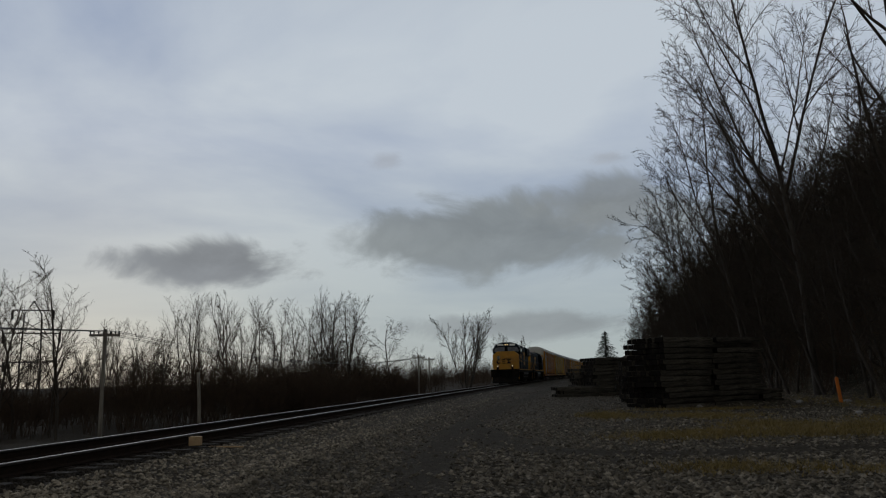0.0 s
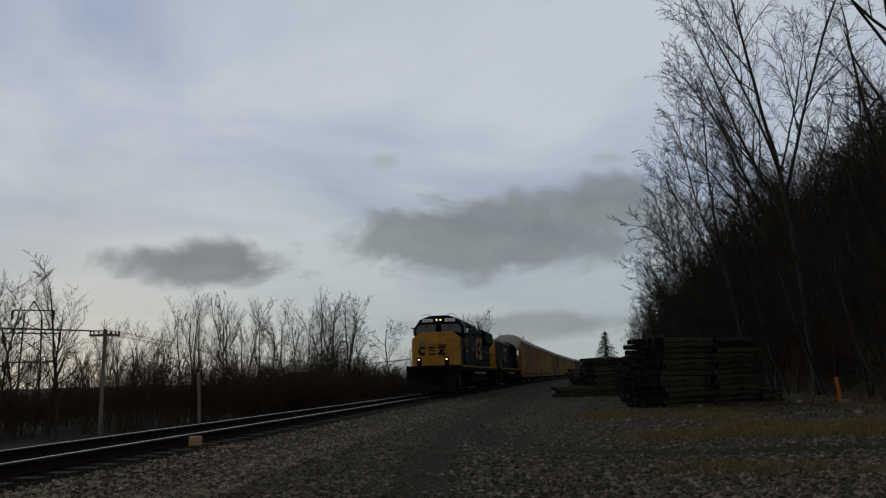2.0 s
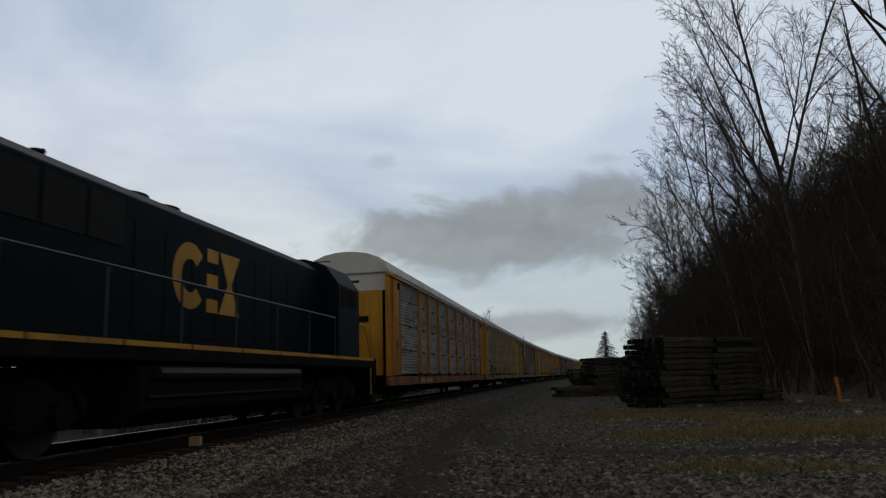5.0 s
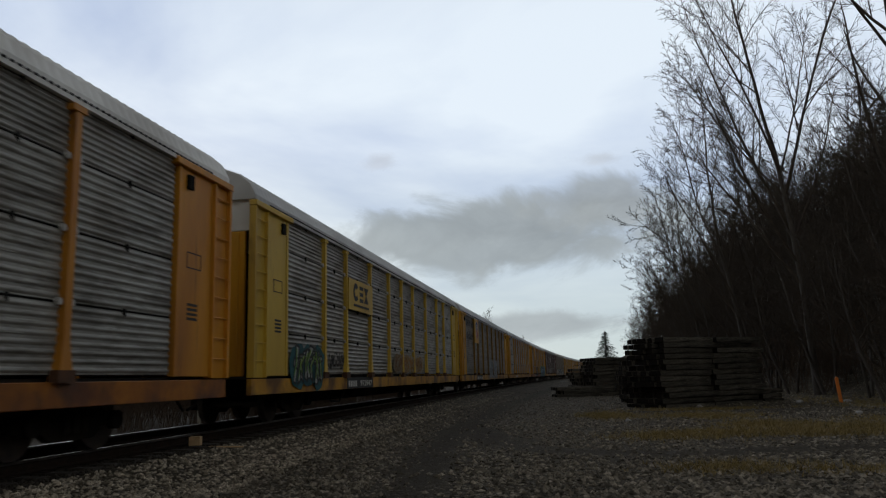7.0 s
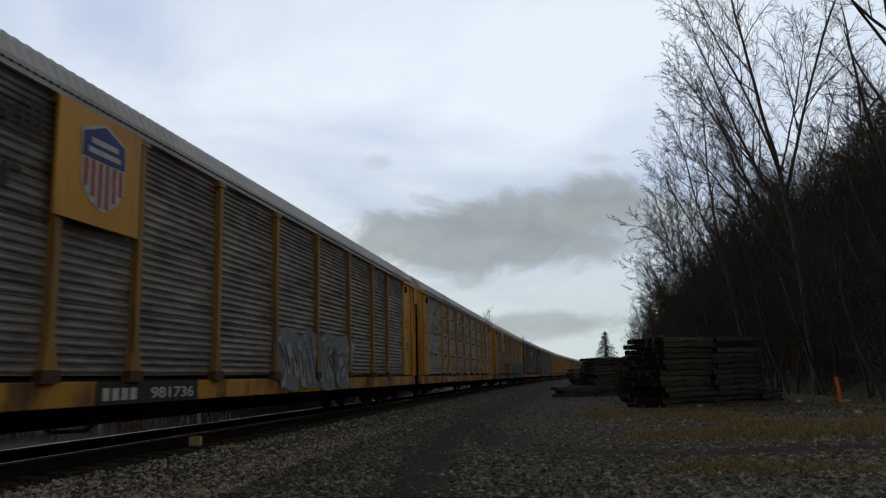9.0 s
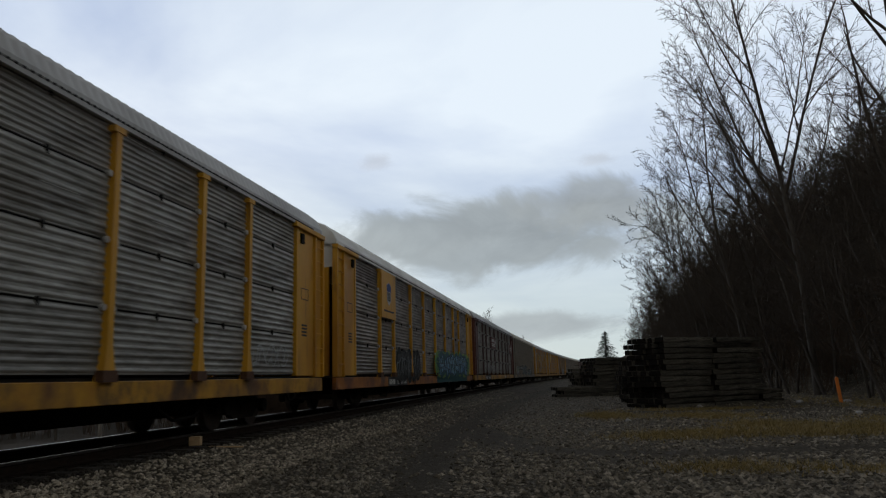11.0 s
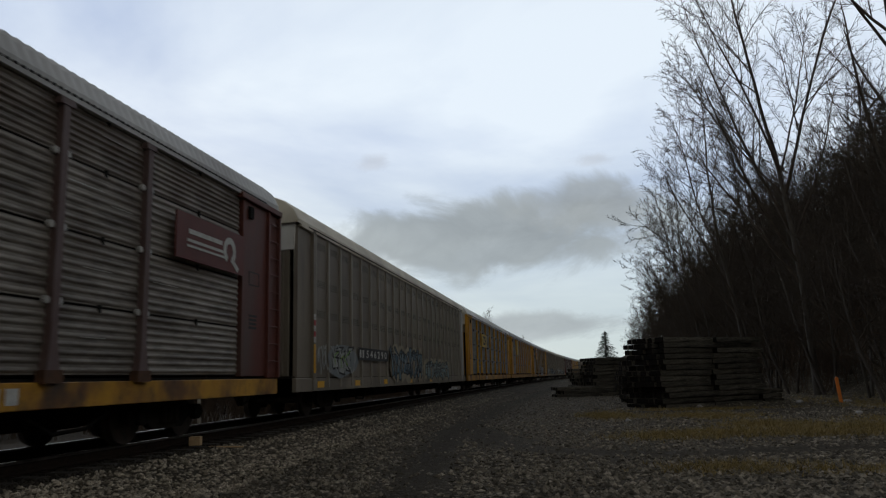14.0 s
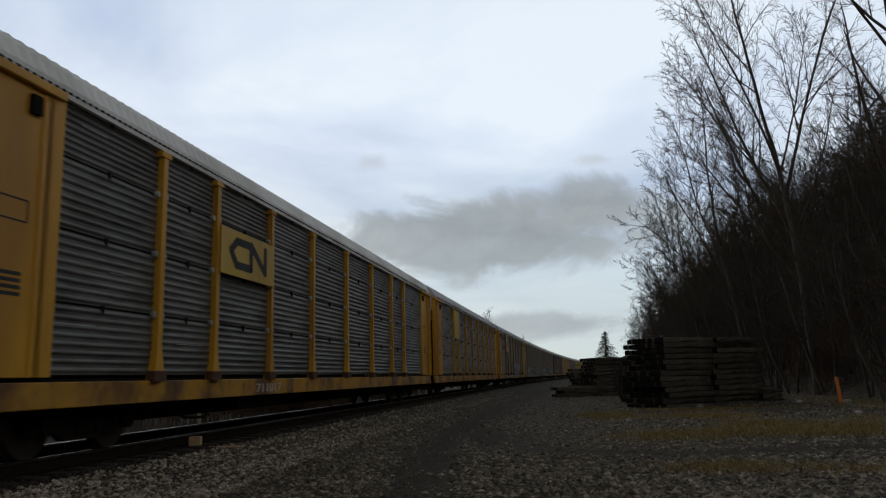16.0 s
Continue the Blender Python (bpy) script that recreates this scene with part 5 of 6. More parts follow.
# ---------------------------------------------------------------- trees
def grow(rnd, segs, p, d, length, r, level, spec):
    """One branch: a wandering line of short pieces, with side branches."""
    n, kids, ang, ratio, up, wander = spec[level]
    step = length / n
    pts = [(p.copy(), r)]
    for i in range(n):
        d = (d + Vector((rnd.uniform(-1, 1), rnd.uniform(-1, 1), rnd.uniform(-1, 1))) * wander + Vector((0, 0, up))).normalized()
        p = p + d * step
        t = (i + 1) / n
        pts.append((p.copy(), r * (1 - .82 * t) if level else r * (1 - .72 * t)))
    segs.append((level, pts))
    if level + 1 >= len(spec):
        return
    for k in range(kids):
        t = (0.24 if level == 0 else 0.12) + (0.98 - (0.24 if level == 0 else 0.12)) * (k + rnd.uniform(.1, .9)) / kids
        f = t * n
        i = min(int(f), n - 1)
        a, ra = pts[i]
        b, rb = pts[i + 1]
        q = a.lerp(b, f - i)
        ax = (b - a).normalized()
        side = ax.orthogonal().normalized()
        side.rotate(Matrix.Rotation(rnd.uniform(0, 2 * math.pi), 3, ax))
        w = radians(ang * rnd.uniform(.7, 1.25))
        nd = (ax * math.cos(w) + side * math.sin(w)).normalized()
        grow(rnd, segs, q, nd, length * ratio * (1.15 - .65 * t) * rnd.uniform(.75, 1.2), max(.0035, (ra + (rb - ra) * (f - i)) * rnd.uniform(.45, .62)), level + 1, spec)


def branch_mesh(lines, thin):
    verts, faces = [], []
    for level, pts in lines:
        s = 7 if level == 0 else 4 if level == 1 else 3
        base, n = len(verts), len(pts)
        for i, (p, r) in enumerate(pts[:-1]):
            d = (pts[i + 1][0] - pts[max(i - 1, 0)][0]).normalized()
            u = d.cross(Vector((.31, .77, .55))).normalized()
            w = d.cross(u)
            r = max(r, thin)
            for k in range(s):
                a = 2 * math.pi * k / s
                verts.append(p + (u * math.cos(a) + w * math.sin(a)) * r)
        verts.append(pts[-1][0])
        for i in range(n - 2):
            for k in range(s):
                faces.append((base + i * s + k, base + i * s + (k + 1) % s, base + (i + 1) * s + (k + 1) % s, base + (i + 1) * s + k))
        top = base + (n - 2) * s
        for k in range(s):
            faces.append((top + k, top + (k + 1) % s, top + s))
    return verts, faces


# per level: pieces, side branches, angle, length ratio, upward pull, wander
AIRY = [(9, 15, 40, .42, .05, .09), (6, 9, 40, .42, .06, .17), (3, 6, 46, .45, .03, .25), (1, 0, 0, 0, .03, .2)]
UPRIGHT = [(8, 12, 26, .46, .04, .07), (6, 8, 32, .42, .07, .14), (3, 6, 42, .45, .05, .22), (1, 0, 0, 0, .03, .2)]
DROOP = [(8, 13, 50, .42, .04, .13), (6, 9, 46, .45, .0, .22), (3, 7, 52, .5, -.12, .28), (2, 0, 0, 0, -.3, .25)]
DENSE = [(6, 12, 44, .46, .04, .13), (3, 7, 44, .5, .05, .25), (2, 5, 48, .55, .02, .3), (1, 0, 0, 0, .0, .3)]
BIG = [(10, 13, 36, .42, .02, .075), (7, 9, 40, .42, .05, .15), (4, 7, 46, .45, .03, .24), (2, 0, 0, 0, .02, .25)]


def forked_tree(seed, trunk_h, r, forks, label, thin=.008, lean=(0.0, 0.0)):
    """A trunk that forks into long ascending stems: (height on the trunk, lean x, lean y, length, thickness)."""
    rnd = random.Random(seed)
    trunk, lines = [], []
    grow(rnd, trunk, Vector((0, 0, -.4)), Vector((*lean, 1)).normalized(), trunk_h, r, 0, [(12, 0, 0, 0, 0, .025)])
    pts = [(p, r * (1 - .45 * i / 12)) for i, (p, _) in enumerate(trunk[0][1])]
    for t, lx, ly, length, thick in forks:
        p, rr = pts[min(11, int(t * 12))]
        grow(rnd, lines, p.copy(), Vector((lx, ly, 1)).normalized(), length, rr * thick, 0, BIG)
    e = empty("tree", label=label, category="tree")
    v, f = branch_mesh([(0, pts)], thin)
    raw("trunk", v, f, M["bark"], e, smooth=True)
    v, f = branch_mesh([(max(1, l), q) for l, q in lines], thin)
    raw("crown", v, f, M["twig"], e, "fine bare branches")
    return e


def bare_tree(seed, height, r, spec, lean=(0, 0), stems=1, thin=.006, label="bare leafless tree", spread=.25):
    rnd = random.Random(seed)
    lines = []
    for k in range(stems):
        a = 2 * math.pi * k / stems + rnd.uniform(0, 1)
        off = Vector((math.cos(a), math.sin(a), 0)) * (r * 1.2 if stems > 1 else 0)
        d = Vector((lean[0] + (math.cos(a) * spread if stems > 1 else 0), lean[1] + (math.sin(a) * spread if stems > 1 else 0), 1)).normalized()
        grow(rnd, lines, off + Vector((0, 0, -.4)), d, height * rnd.uniform(.82, 1.0), r * rnd.uniform(.7, 1), 0, spec)
    e = empty("tree", label=label, category="tree")
    v, f = branch_mesh([l for l in lines if l[0] == 0], thin)
    raw("trunk", v, f, M["bark"], e, smooth=True)
    v, f = branch_mesh([l for l in lines if l[0] > 0], thin)
    raw("crown", v, f, M["twig"], e, "fine bare branches")
    return e


def put(e, x, y, turn=0.0, size=1.0, dz=0.0):
    e.matrix_basis = pose(x, y, ground_z(x, y) + dz, 0, 0, turn) @ Matrix.Scale(size, 4)
    return e


def again(e, x, y, turn, size, group=""):
    c = copy_thing(e, Matrix.Identity(4))
    put(c, x, y, turn, size)
    if group:
        c["group"] = group
    return c


def build_trees():
    # wood edge on the slope: tall trees that fork high up
    a = forked_tree(11, 13.0, .175, ((.42, -.75, .1, 9.5, .55), (.55, -.62, -.3, 10.5, .6), (.66, -.38, .2, 13.0, .75), (.75, -.7, .2, 8.5, .5), (.80, .22, -.2, 12.5, .7),
                                    (.95, -.13, .1, 13.0, .9), (.6, .5, .3, 9.0, .5), (.9, -.34, -.35, 11.0, .6), (.86, .4, .3, 9.0, .5)),
                    "tall bare tree forking into long ascending stems", lean=(-.02, 0))
    put(a, 11.35, 37.0, 0)
    b = forked_tree(12, 9.5, .15, ((.3, -.8, 0, 7.0, .5), (.5, -.6, .3, 8.0, .6), (.62, -.45, -.3, 8.5, .6), (.75, .35, 0, 8.0, .6), (.85, -.3, .2, 9.5, .7), (.95, .05, 0, 9.5, .9)),
                    "bare tree with fine branches leaning out from the wood edge", lean=(-.10, 0))
    put(b, 10.3, 44.0, 0)
    again(b, 10.2, 57.0, 25, .88)
    again(b, 11.6, 70.0, -20, .9)
    again(b, 12.4, 49.0, 75, .95)
    c = bare_tree(13, 25.0, .24, BIG, lean=(.02, .0), thin=.008, label="tall bare tree with a straight dark trunk")
    put(c, 14.2, 33.0, 10)
    rnd = random.Random(31)
    dense = [bare_tree(40 + k, h, .13, DENSE, lean=(-.06, 0), stems=s, thin=.013, label="bare tree in the dense wood on the slope") for k, (h, s) in enumerate(((9.0, 2), (10.0, 2), (8.0, 3), (11.0, 2)))]
    spots = []
    y = 24.0
    while y < 230:
        step = 1.9 + y * .022
        for row in range(7 if y < 60 else 8 if y < 120 else 5):
            x = 11.4 + row * (2.7 + .01 * y) + rnd.uniform(-1, 1) + .012 * max(0, y - 40) + .05 * max(0, y - 60)
            spots.append((x, y + rnd.uniform(-.8, .8) * step, row))
        y += step * 1.2
    for k, (x, y, row) in enumerate(spots):
        src = dense[k % 4]
        size = rnd.uniform(.75, 1.1) * (1.0 if row else .8) * (1 + .42 * sm(38, 62, y))
        if k < 4:
            put(src, x, y, rnd.uniform(0, 360), size)
            src["group"] = "wood on the slope"
        else:
            again(src, x, y, rnd.uniform(-40, 40), size, "wood on the slope")
    for x, y, s in ((17.5, 42, .62), (19, 52, .6), (20, 36, .6)):
        again(c, x, y, rnd.uniform(0, 360), s, "wood on the slope")
    # line of trees beyond the track
    airy = bare_tree(21, 8.6, .10, AIRY, thin=.008, label="slender bare tree beyond the track")
    up = bare_tree(22, 10.0, .10, UPRIGHT, stems=3, thin=.008, label="upright bare tree beyond the track")
    up2 = bare_tree(23, 9.0, .10, UPRIGHT, stems=2, thin=.008, label="upright bare tree beyond the track")
    droop = bare_tree(24, 9.8, .15, DROOP, thin=.009, label="bare tree with drooping branches beyond the track")
    for e, rows in ((airy, ((-25.1, 34.6, 1.04), (-27.6, 33.5, .95), (-29.0, 33.0, .98), (-30.3, 33.8, .92), (-28.2, 35.5, .9), (-34.5, 42.0, 1.0), (-26.8, 36.4, .9), (-40.0, 52.0, .70), (-36.6, 52.5, .62))),
                    (up, ((-28.0, 55.3, .92), (-25.3, 56.5, .9), (-22.2, 60.6, .86), (-33.5, 50.5, .62), (-30.6, 52.6, .72), (-38, 60, .8), (-19.0, 64, .95))),
                    (up2, ((-29.5, 56.5, .92), (-26.8, 57.0, .95), (-23.8, 58.5, .9), (-20.4, 63.0, 1.0), (-43, 48, .8), (-47, 44, .85))),
                    (droop, ((-20.0, 62.9, 1.02), (-17.3, 72.9, .88), (-18.6, 64.5, .95), (-24.5, 62.0, .85)))):
        for k, (x, y, s) in enumerate(rows):
            (put if k == 0 else again)(e, x, y, k * 67.0, s)
            e["group"] = "trees beyond the track"
    for x, y, s in ((-22.5, 138, .7), (-6, 260, 1.0), (-26.5, 136, .8)):
        again(up2, x, y, x * 31, s, "trees beyond the track")
    fan = bare_tree(25, 11.5, .14, UPRIGHT, stems=5, thin=.016, label="wide fan-shaped bare tree beyond the track", spread=.42)
    put(fan, -14.2, 110.0)
    again(fan, -10.6, 152.0, 80, .9)
    # far wood behind
    rows = random.Random(77)
    for k in range(70):
        y = rows.uniform(66, 210)
        x = -20 - (y - 60) * .22 - rows.uniform(0, 1) ** 1.4 * 62
        again((up, up2, dense[1], dense[2])[k % 4], x, y, rows.uniform(0, 360), rows.uniform(.6, .95), "far wood")
    # hill conifer
    conifer()


def conifer():
    rnd = random.Random(5)
    e = empty("spruce_tree", label="small dark green spruce beside the track", category="tree")
    bm = bmesh.new(); tube(bm, [(0, 0, -.3), (0, 0, 3), (0, 0, 6.1)], .07, 6)
    part("trunk", bm, M["bark"], e)
    verts, faces = [], []
    for k in range(230):
        z = .5 + 5.5 * (k / 230) ** .9
        L = (1 - z / 6.3) * 3.0 * rnd.uniform(.65, 1.15) + .12
        a = rnd.uniform(0, 2 * math.pi)
        n = max(3, int(L * 12))
        for i in range(n):
            t = (i + .5) / n
            p = Vector((math.cos(a) * L * t, math.sin(a) * L * t, z - .28 * L * t * t + .1 * t))
            for s in range(3):
                q = p + Vector((rnd.uniform(-.16, .16), rnd.uniform(-.16, .16), rnd.uniform(-.14, .06)))
                u = (q - p).cross(Vector((rnd.uniform(-1, 1), rnd.uniform(-1, 1), rnd.uniform(-1, 1)))).normalized() * .03
                b = len(verts)
                verts += [p + u, p - u, q, p + u.orthogonal().normalized() * .03]
                faces += [(b, b + 1, b + 2), (b + 1, b + 3, b + 2), (b + 3, b, b + 2)]
    raw("crown", verts, faces, M["needles"], e)
    put(e, 4.85, 90.0)


def thicket(name, label, area, count, h0, h1, seed, material, stems=9, low=lambda x: 1.0):
    """Dense bare brush: many thin crooked stems with side twigs, one stuff object."""
    rnd = random.Random(seed)
    lines = []
    spec = [(4, 6, 36, .5, .10, .2), (2, 4, 42, .5, .05, .3), (1, 0, 0, 0, 0, .3)]
    for k in range(count):
        x, y = area(rnd)
        z = ground_z(x, y)
        for s in range(stems):
            d = Vector((rnd.uniform(-.4, .4), rnd.uniform(-.4, .4), 1)).normalized()
            grow(rnd, lines, Vector((x + rnd.uniform(-.6, .6), y + rnd.uniform(-.6, .6), z - .1)), d, rnd.uniform(h0, h1) * low(x), .022, 0, spec)
    v, f = branch_mesh([(2, q) for _, q in lines], .011)
    tagged(raw(name, v, f, material), label, "brush", kind="stuff")


def left_area(r):
    a = radians(r.uniform(6, 50))
    d = 45 + r.uniform(0, 1) ** 1.3 * 55
    x, y = -math.sin(a) * d, math.cos(a) * d
    return min(x, track_x(y) - 9.5 - 3 * r.random()), y


def left_far(r):
    y = r.uniform(110, 330)
    return track_x(y) - 7 - r.uniform(0, 1) * 45, y


def right_area(r):
    y = r.uniform(22, 190)
    return 11.6 + .012 * max(0, y - 40) + .04 * max(0, y - 60) + r.uniform(0, 1) ** 1.3 * 9, y


def build_brush():
    thicket("thicket", "dense brown leafless brush beyond the track", left_area, 470, 2.4, 5.0, 61, M["twig_red"], 9, lambda x: (1 - .5 * sm(-27, -36, x)) * (.82 + .5 * noise.noise((x * .3, 2.0, 0.0))))
    thicket("far_thicket", "distant brown brush along the track", left_far, 260, 3.0, 5.8, 62, M["twig_red"], 8)
    thicket("undergrowth", "dark tangled undergrowth at the wood edge", right_area, 330, 1.2, 4.2, 63, M["twig_red"])


build_trees()
build_brush()


# ---------------------------------------------------------------- poles and wires
def utility_pole():
    e = empty("utility_pole", label="weathered wooden utility pole with two short crossarms", category="utility pole")
    bm = bmesh.new(); tube(bm, [(0, 0, -1), (0, 0, 2.5), (0.02, 0, 5.3)], .095, 10)
    part("pole", bm, M["pole"], e)
    for z, w in ((5.0, .72), ):
        arm = boxed("crossarm", -w, w, -.05, .05, z - .06, z + .06, M["pole"], e, "", .01)
        for k in (-.66, -.5, -.28, .28, .5, .66):
            bm = bmesh.new(); tube(bm, [(k, 0, z + .06), (k, 0, z + .22)], .035, 6)
            part("insulator", bm, M["loco_grey"], arm)
        bm = bmesh.new()
        tube(bm, [(-.5, .05, z - .06), (0, .12, z - .5), (.5, .05, z - .06)], .02, 4)
        part("brace", bm, M["pole"], arm)
    e.matrix_basis = pose(-22.8, 34.7, -1.55, 0, 0, 28)
    copy_thing(e, pose(-15.9, 82.0, -1.9, 0, 0, 5))
    copy_thing(e, pose(-16.7, 93.0, -1.9, 0, 0, 5))
    st = empty("wood_post", label="pale leaning cut-off wooden post beyond the track", category="post")
    bm = bmesh.new(); tube(bm, [(0, 0, -.5), (-.03, 0, 1.4), (-.16, .05, 3.05)], .09, 8)
    part("post", bm, M["pole"], st)
    st.matrix_basis = pose(-18.9, 37.3, -1.55)
    w = empty("overhead_wire", label="thin dark overhead wires on the poles", category="wire")
    for k in (-.9, -.4, .4, .9):
        pts = []
        a, b = Vector((-22.8 + k * .62, 34.7 + k * .33, 3.65)), Vector((-15.9 + k * .62, 82.0, 3.15))
        c = Vector((-21.0 + k, -60, 4.0))
        for p, q in ((c, a), (a, b)):
            for i in range(13):
                t = i / 12
                v = p.lerp(q, t)
                v.z -= 1.1 * 4 * t * (1 - t)
                pts.append(v)
        bm = bmesh.new(); tube(bm, pts, .012, 4)
        part("wire", bm, M["wire"], w)


def lattice_tower():
    e = empty("transmission_tower", label="slim steel transmission tower with three crossarms", category="transmission tower")
    bm = bmesh.new()
    for s in (-1, 1):
        tube(bm, [(s * 1.1, 0, -1), (s * .8, 0, 10.2), (0, 0, 11.6)], .08, 5)
    part("mast", bm, M["wire"], e)
    bm = bmesh.new()
    for z in range(0, 9, 2):
        tube(bm, [(-1.4, 0, z), (1.3, 0, z + 1.8)], .04, 4)
        tube(bm, [(1.4, 0, z), (-1.3, 0, z + 1.8)], .04, 4)
    part("bracing", bm, M["wire"], e)
    for z, w in ((10.6, 1.9), (8.2, 2.6), (5.2, 2.4)):
        bm = bmesh.new(); tube(bm, [(-w, 0, z), (w, 0, z)], .07, 5)
        arm = part("crossarm", bm, M["wire"], e)
        for s in (-1, 1):
            bm = bmesh.new(); tube(bm, [(s * w, 0, z), (s * w, 0, z - 1.0)], .13, 6)
            part("insulator", bm, M["wire"], arm)
    e.matrix_basis = pose(-55.0, 71.0, -1.6, 0, 0, 36)


utility_pole()
lattice_tower()


# ---------------------------------------------------------------- stacked ties
def tie_stack(x, y, turn, layers, rows, cols, label, seed, ragged=.15, length=2.6):
    rnd = random.Random(seed)
    e = empty("tie_stack", pose(x, y, ground_z(x, y) - .03, 0, 0, turn), label=label, category="tie stack", group="stacked ties")
    bm = bmesh.new()
    box(bm, 0, length, 0, .23, 0, .178)
    bmesh.ops.bevel(bm, geom=bm.edges[:], offset=.012, segments=1, affect="EDGES")
    for v in bm.verts:
        v.co += Vector((noise.noise(v.co * 3.0 + Vector((seed, 0, 0))), noise.noise(v.co * 3 + Vector((0, seed, 0))), noise.noise(v.co * 3 + Vector((0, 0, seed))))) * .015
    me = bpy.data.meshes.new("tie")
    bm.to_mesh(me); bm.free()
    me.materials.append(M["tie_old"])
    me.materials.append(M["tie_end"])
    for p in me.polygons:
        p.material_index = 1 if abs(p.normal.x) > .5 else 0
    for l in range(layers):
        slip = rnd.uniform(-.16, .16)
        nc = cols + (1 if l < 3 and cols > 1 else 0)
        for c in range(nc):
            for r in range(rows):
                if l > layers * .75 and rnd.random() < ragged * (1 + (c == 0)):
                    continue
                t = new("tie", me)
                t.parent = e
                lng = 1.0 if c < cols else .45
                t.matrix_basis = pose(c * (length + .06) + slip + rnd.uniform(-.12, .12), r * .25 + rnd.uniform(-.03, .03) - (rnd.choice((0, 0, .05, .09)) if r == 0 else 0), l * .203, rnd.uniform(-1.5, 1.5), rnd.uniform(-.5, .5), rnd.uniform(-1.6, 1.6)) @ Matrix.Diagonal((lng, 1, 1, 1))
    for l in range(0, layers, 4):
        for c in range(cols):
            for k in (.35, 2.1):
                s = boxed("spacer", c * length + k, c * length + k + .1, .02, rows * .25, l * .203 + .178, l * .203 + .203, M["tie_old"], e)
    return e


tie_stack(3.55, 28.6, 38, 13, 8, 2, "tall stack of grey weathered railway ties on gravel", 1)
tie_stack(1.7, 45.5, 20, 11, 8, 1, "stack of dark old railway ties beside the lot", 2)
tie_stack(.6, 47.5, 12, 10, 6, 1, "dark stack of old railway ties beside the lot", 3, .5)
tie_stack(-.35, 43.6, 14, 3, 6, 1, "low stack of dark railway ties on the gravel", 4, .3)
tie_stack(2.7, 33.0, 14, 9, 6, 1, "dark stack of old railway ties behind the tall stack", 6)


# ---------------------------------------------------------------- small things
def small_things():
    b = boxed("wood_block", -.10, .10, -.08, .08, 0, .16, M["wood_new"], None, "", .008)
    b.matrix_basis = pose(-6.65, 13.0, -.178, 0, 0, 12)
    tagged(b, "pale cut wood block on the end of a tie", "wood block")
    s = boxed("wood_splinter", 0, .62, -.025, .025, 0, .022, M["wood_new"], None, "", .004)
    s.matrix_basis = pose(-6.42, 13.05, -.215, 0, 2, 12)
    tagged(s, "thin pale splinter of wood beside a tie", "splinter")
    e = empty("survey_stake", pose(9.9, 29.8, ground_z(9.9, 29.8), 0, -6, 20), label="orange-painted wooden survey stake standing in the gravel", category="stake")
    bm = bmesh.new(); prism(bm, [(-.065, -.15), (.065, -.15), (.065, .90), (0, .96), (-.065, .90)], "y", -.02, .02)
    part("stake", bm, M["stake"], e, "", .004)
    rnd = random.Random(9)
    for x, y, r in ((8.6, 30.2, .13), (10.4, 30.6, .12), (4.8, 29.2, .1), (7.9, 22.5, .09), (1.6, 21.0, .08)):
        bm = bmesh.new()
        bmesh.ops.create_icosphere(bm, subdivisions=2, radius=r)
        for v in bm.verts:
            v.co = Vector((v.co.x * 1.3, v.co.y, v.co.z * .65)) * (1 + .35 * noise.noise(v.co * 9 + Vector((x, y, 0))))
        ro = part("rock", bm, mat("pale_rock", (.26, .25, .24), .9, 0, (.36, .35, .33), 8, bump=.4))
        ro.matrix_basis = pose(x, y, ground_z(x, y) + r * .3, 0, 0, x * 50)
        tagged(ro, "pale loose rock lying on the gravel", "rock")


small_things()


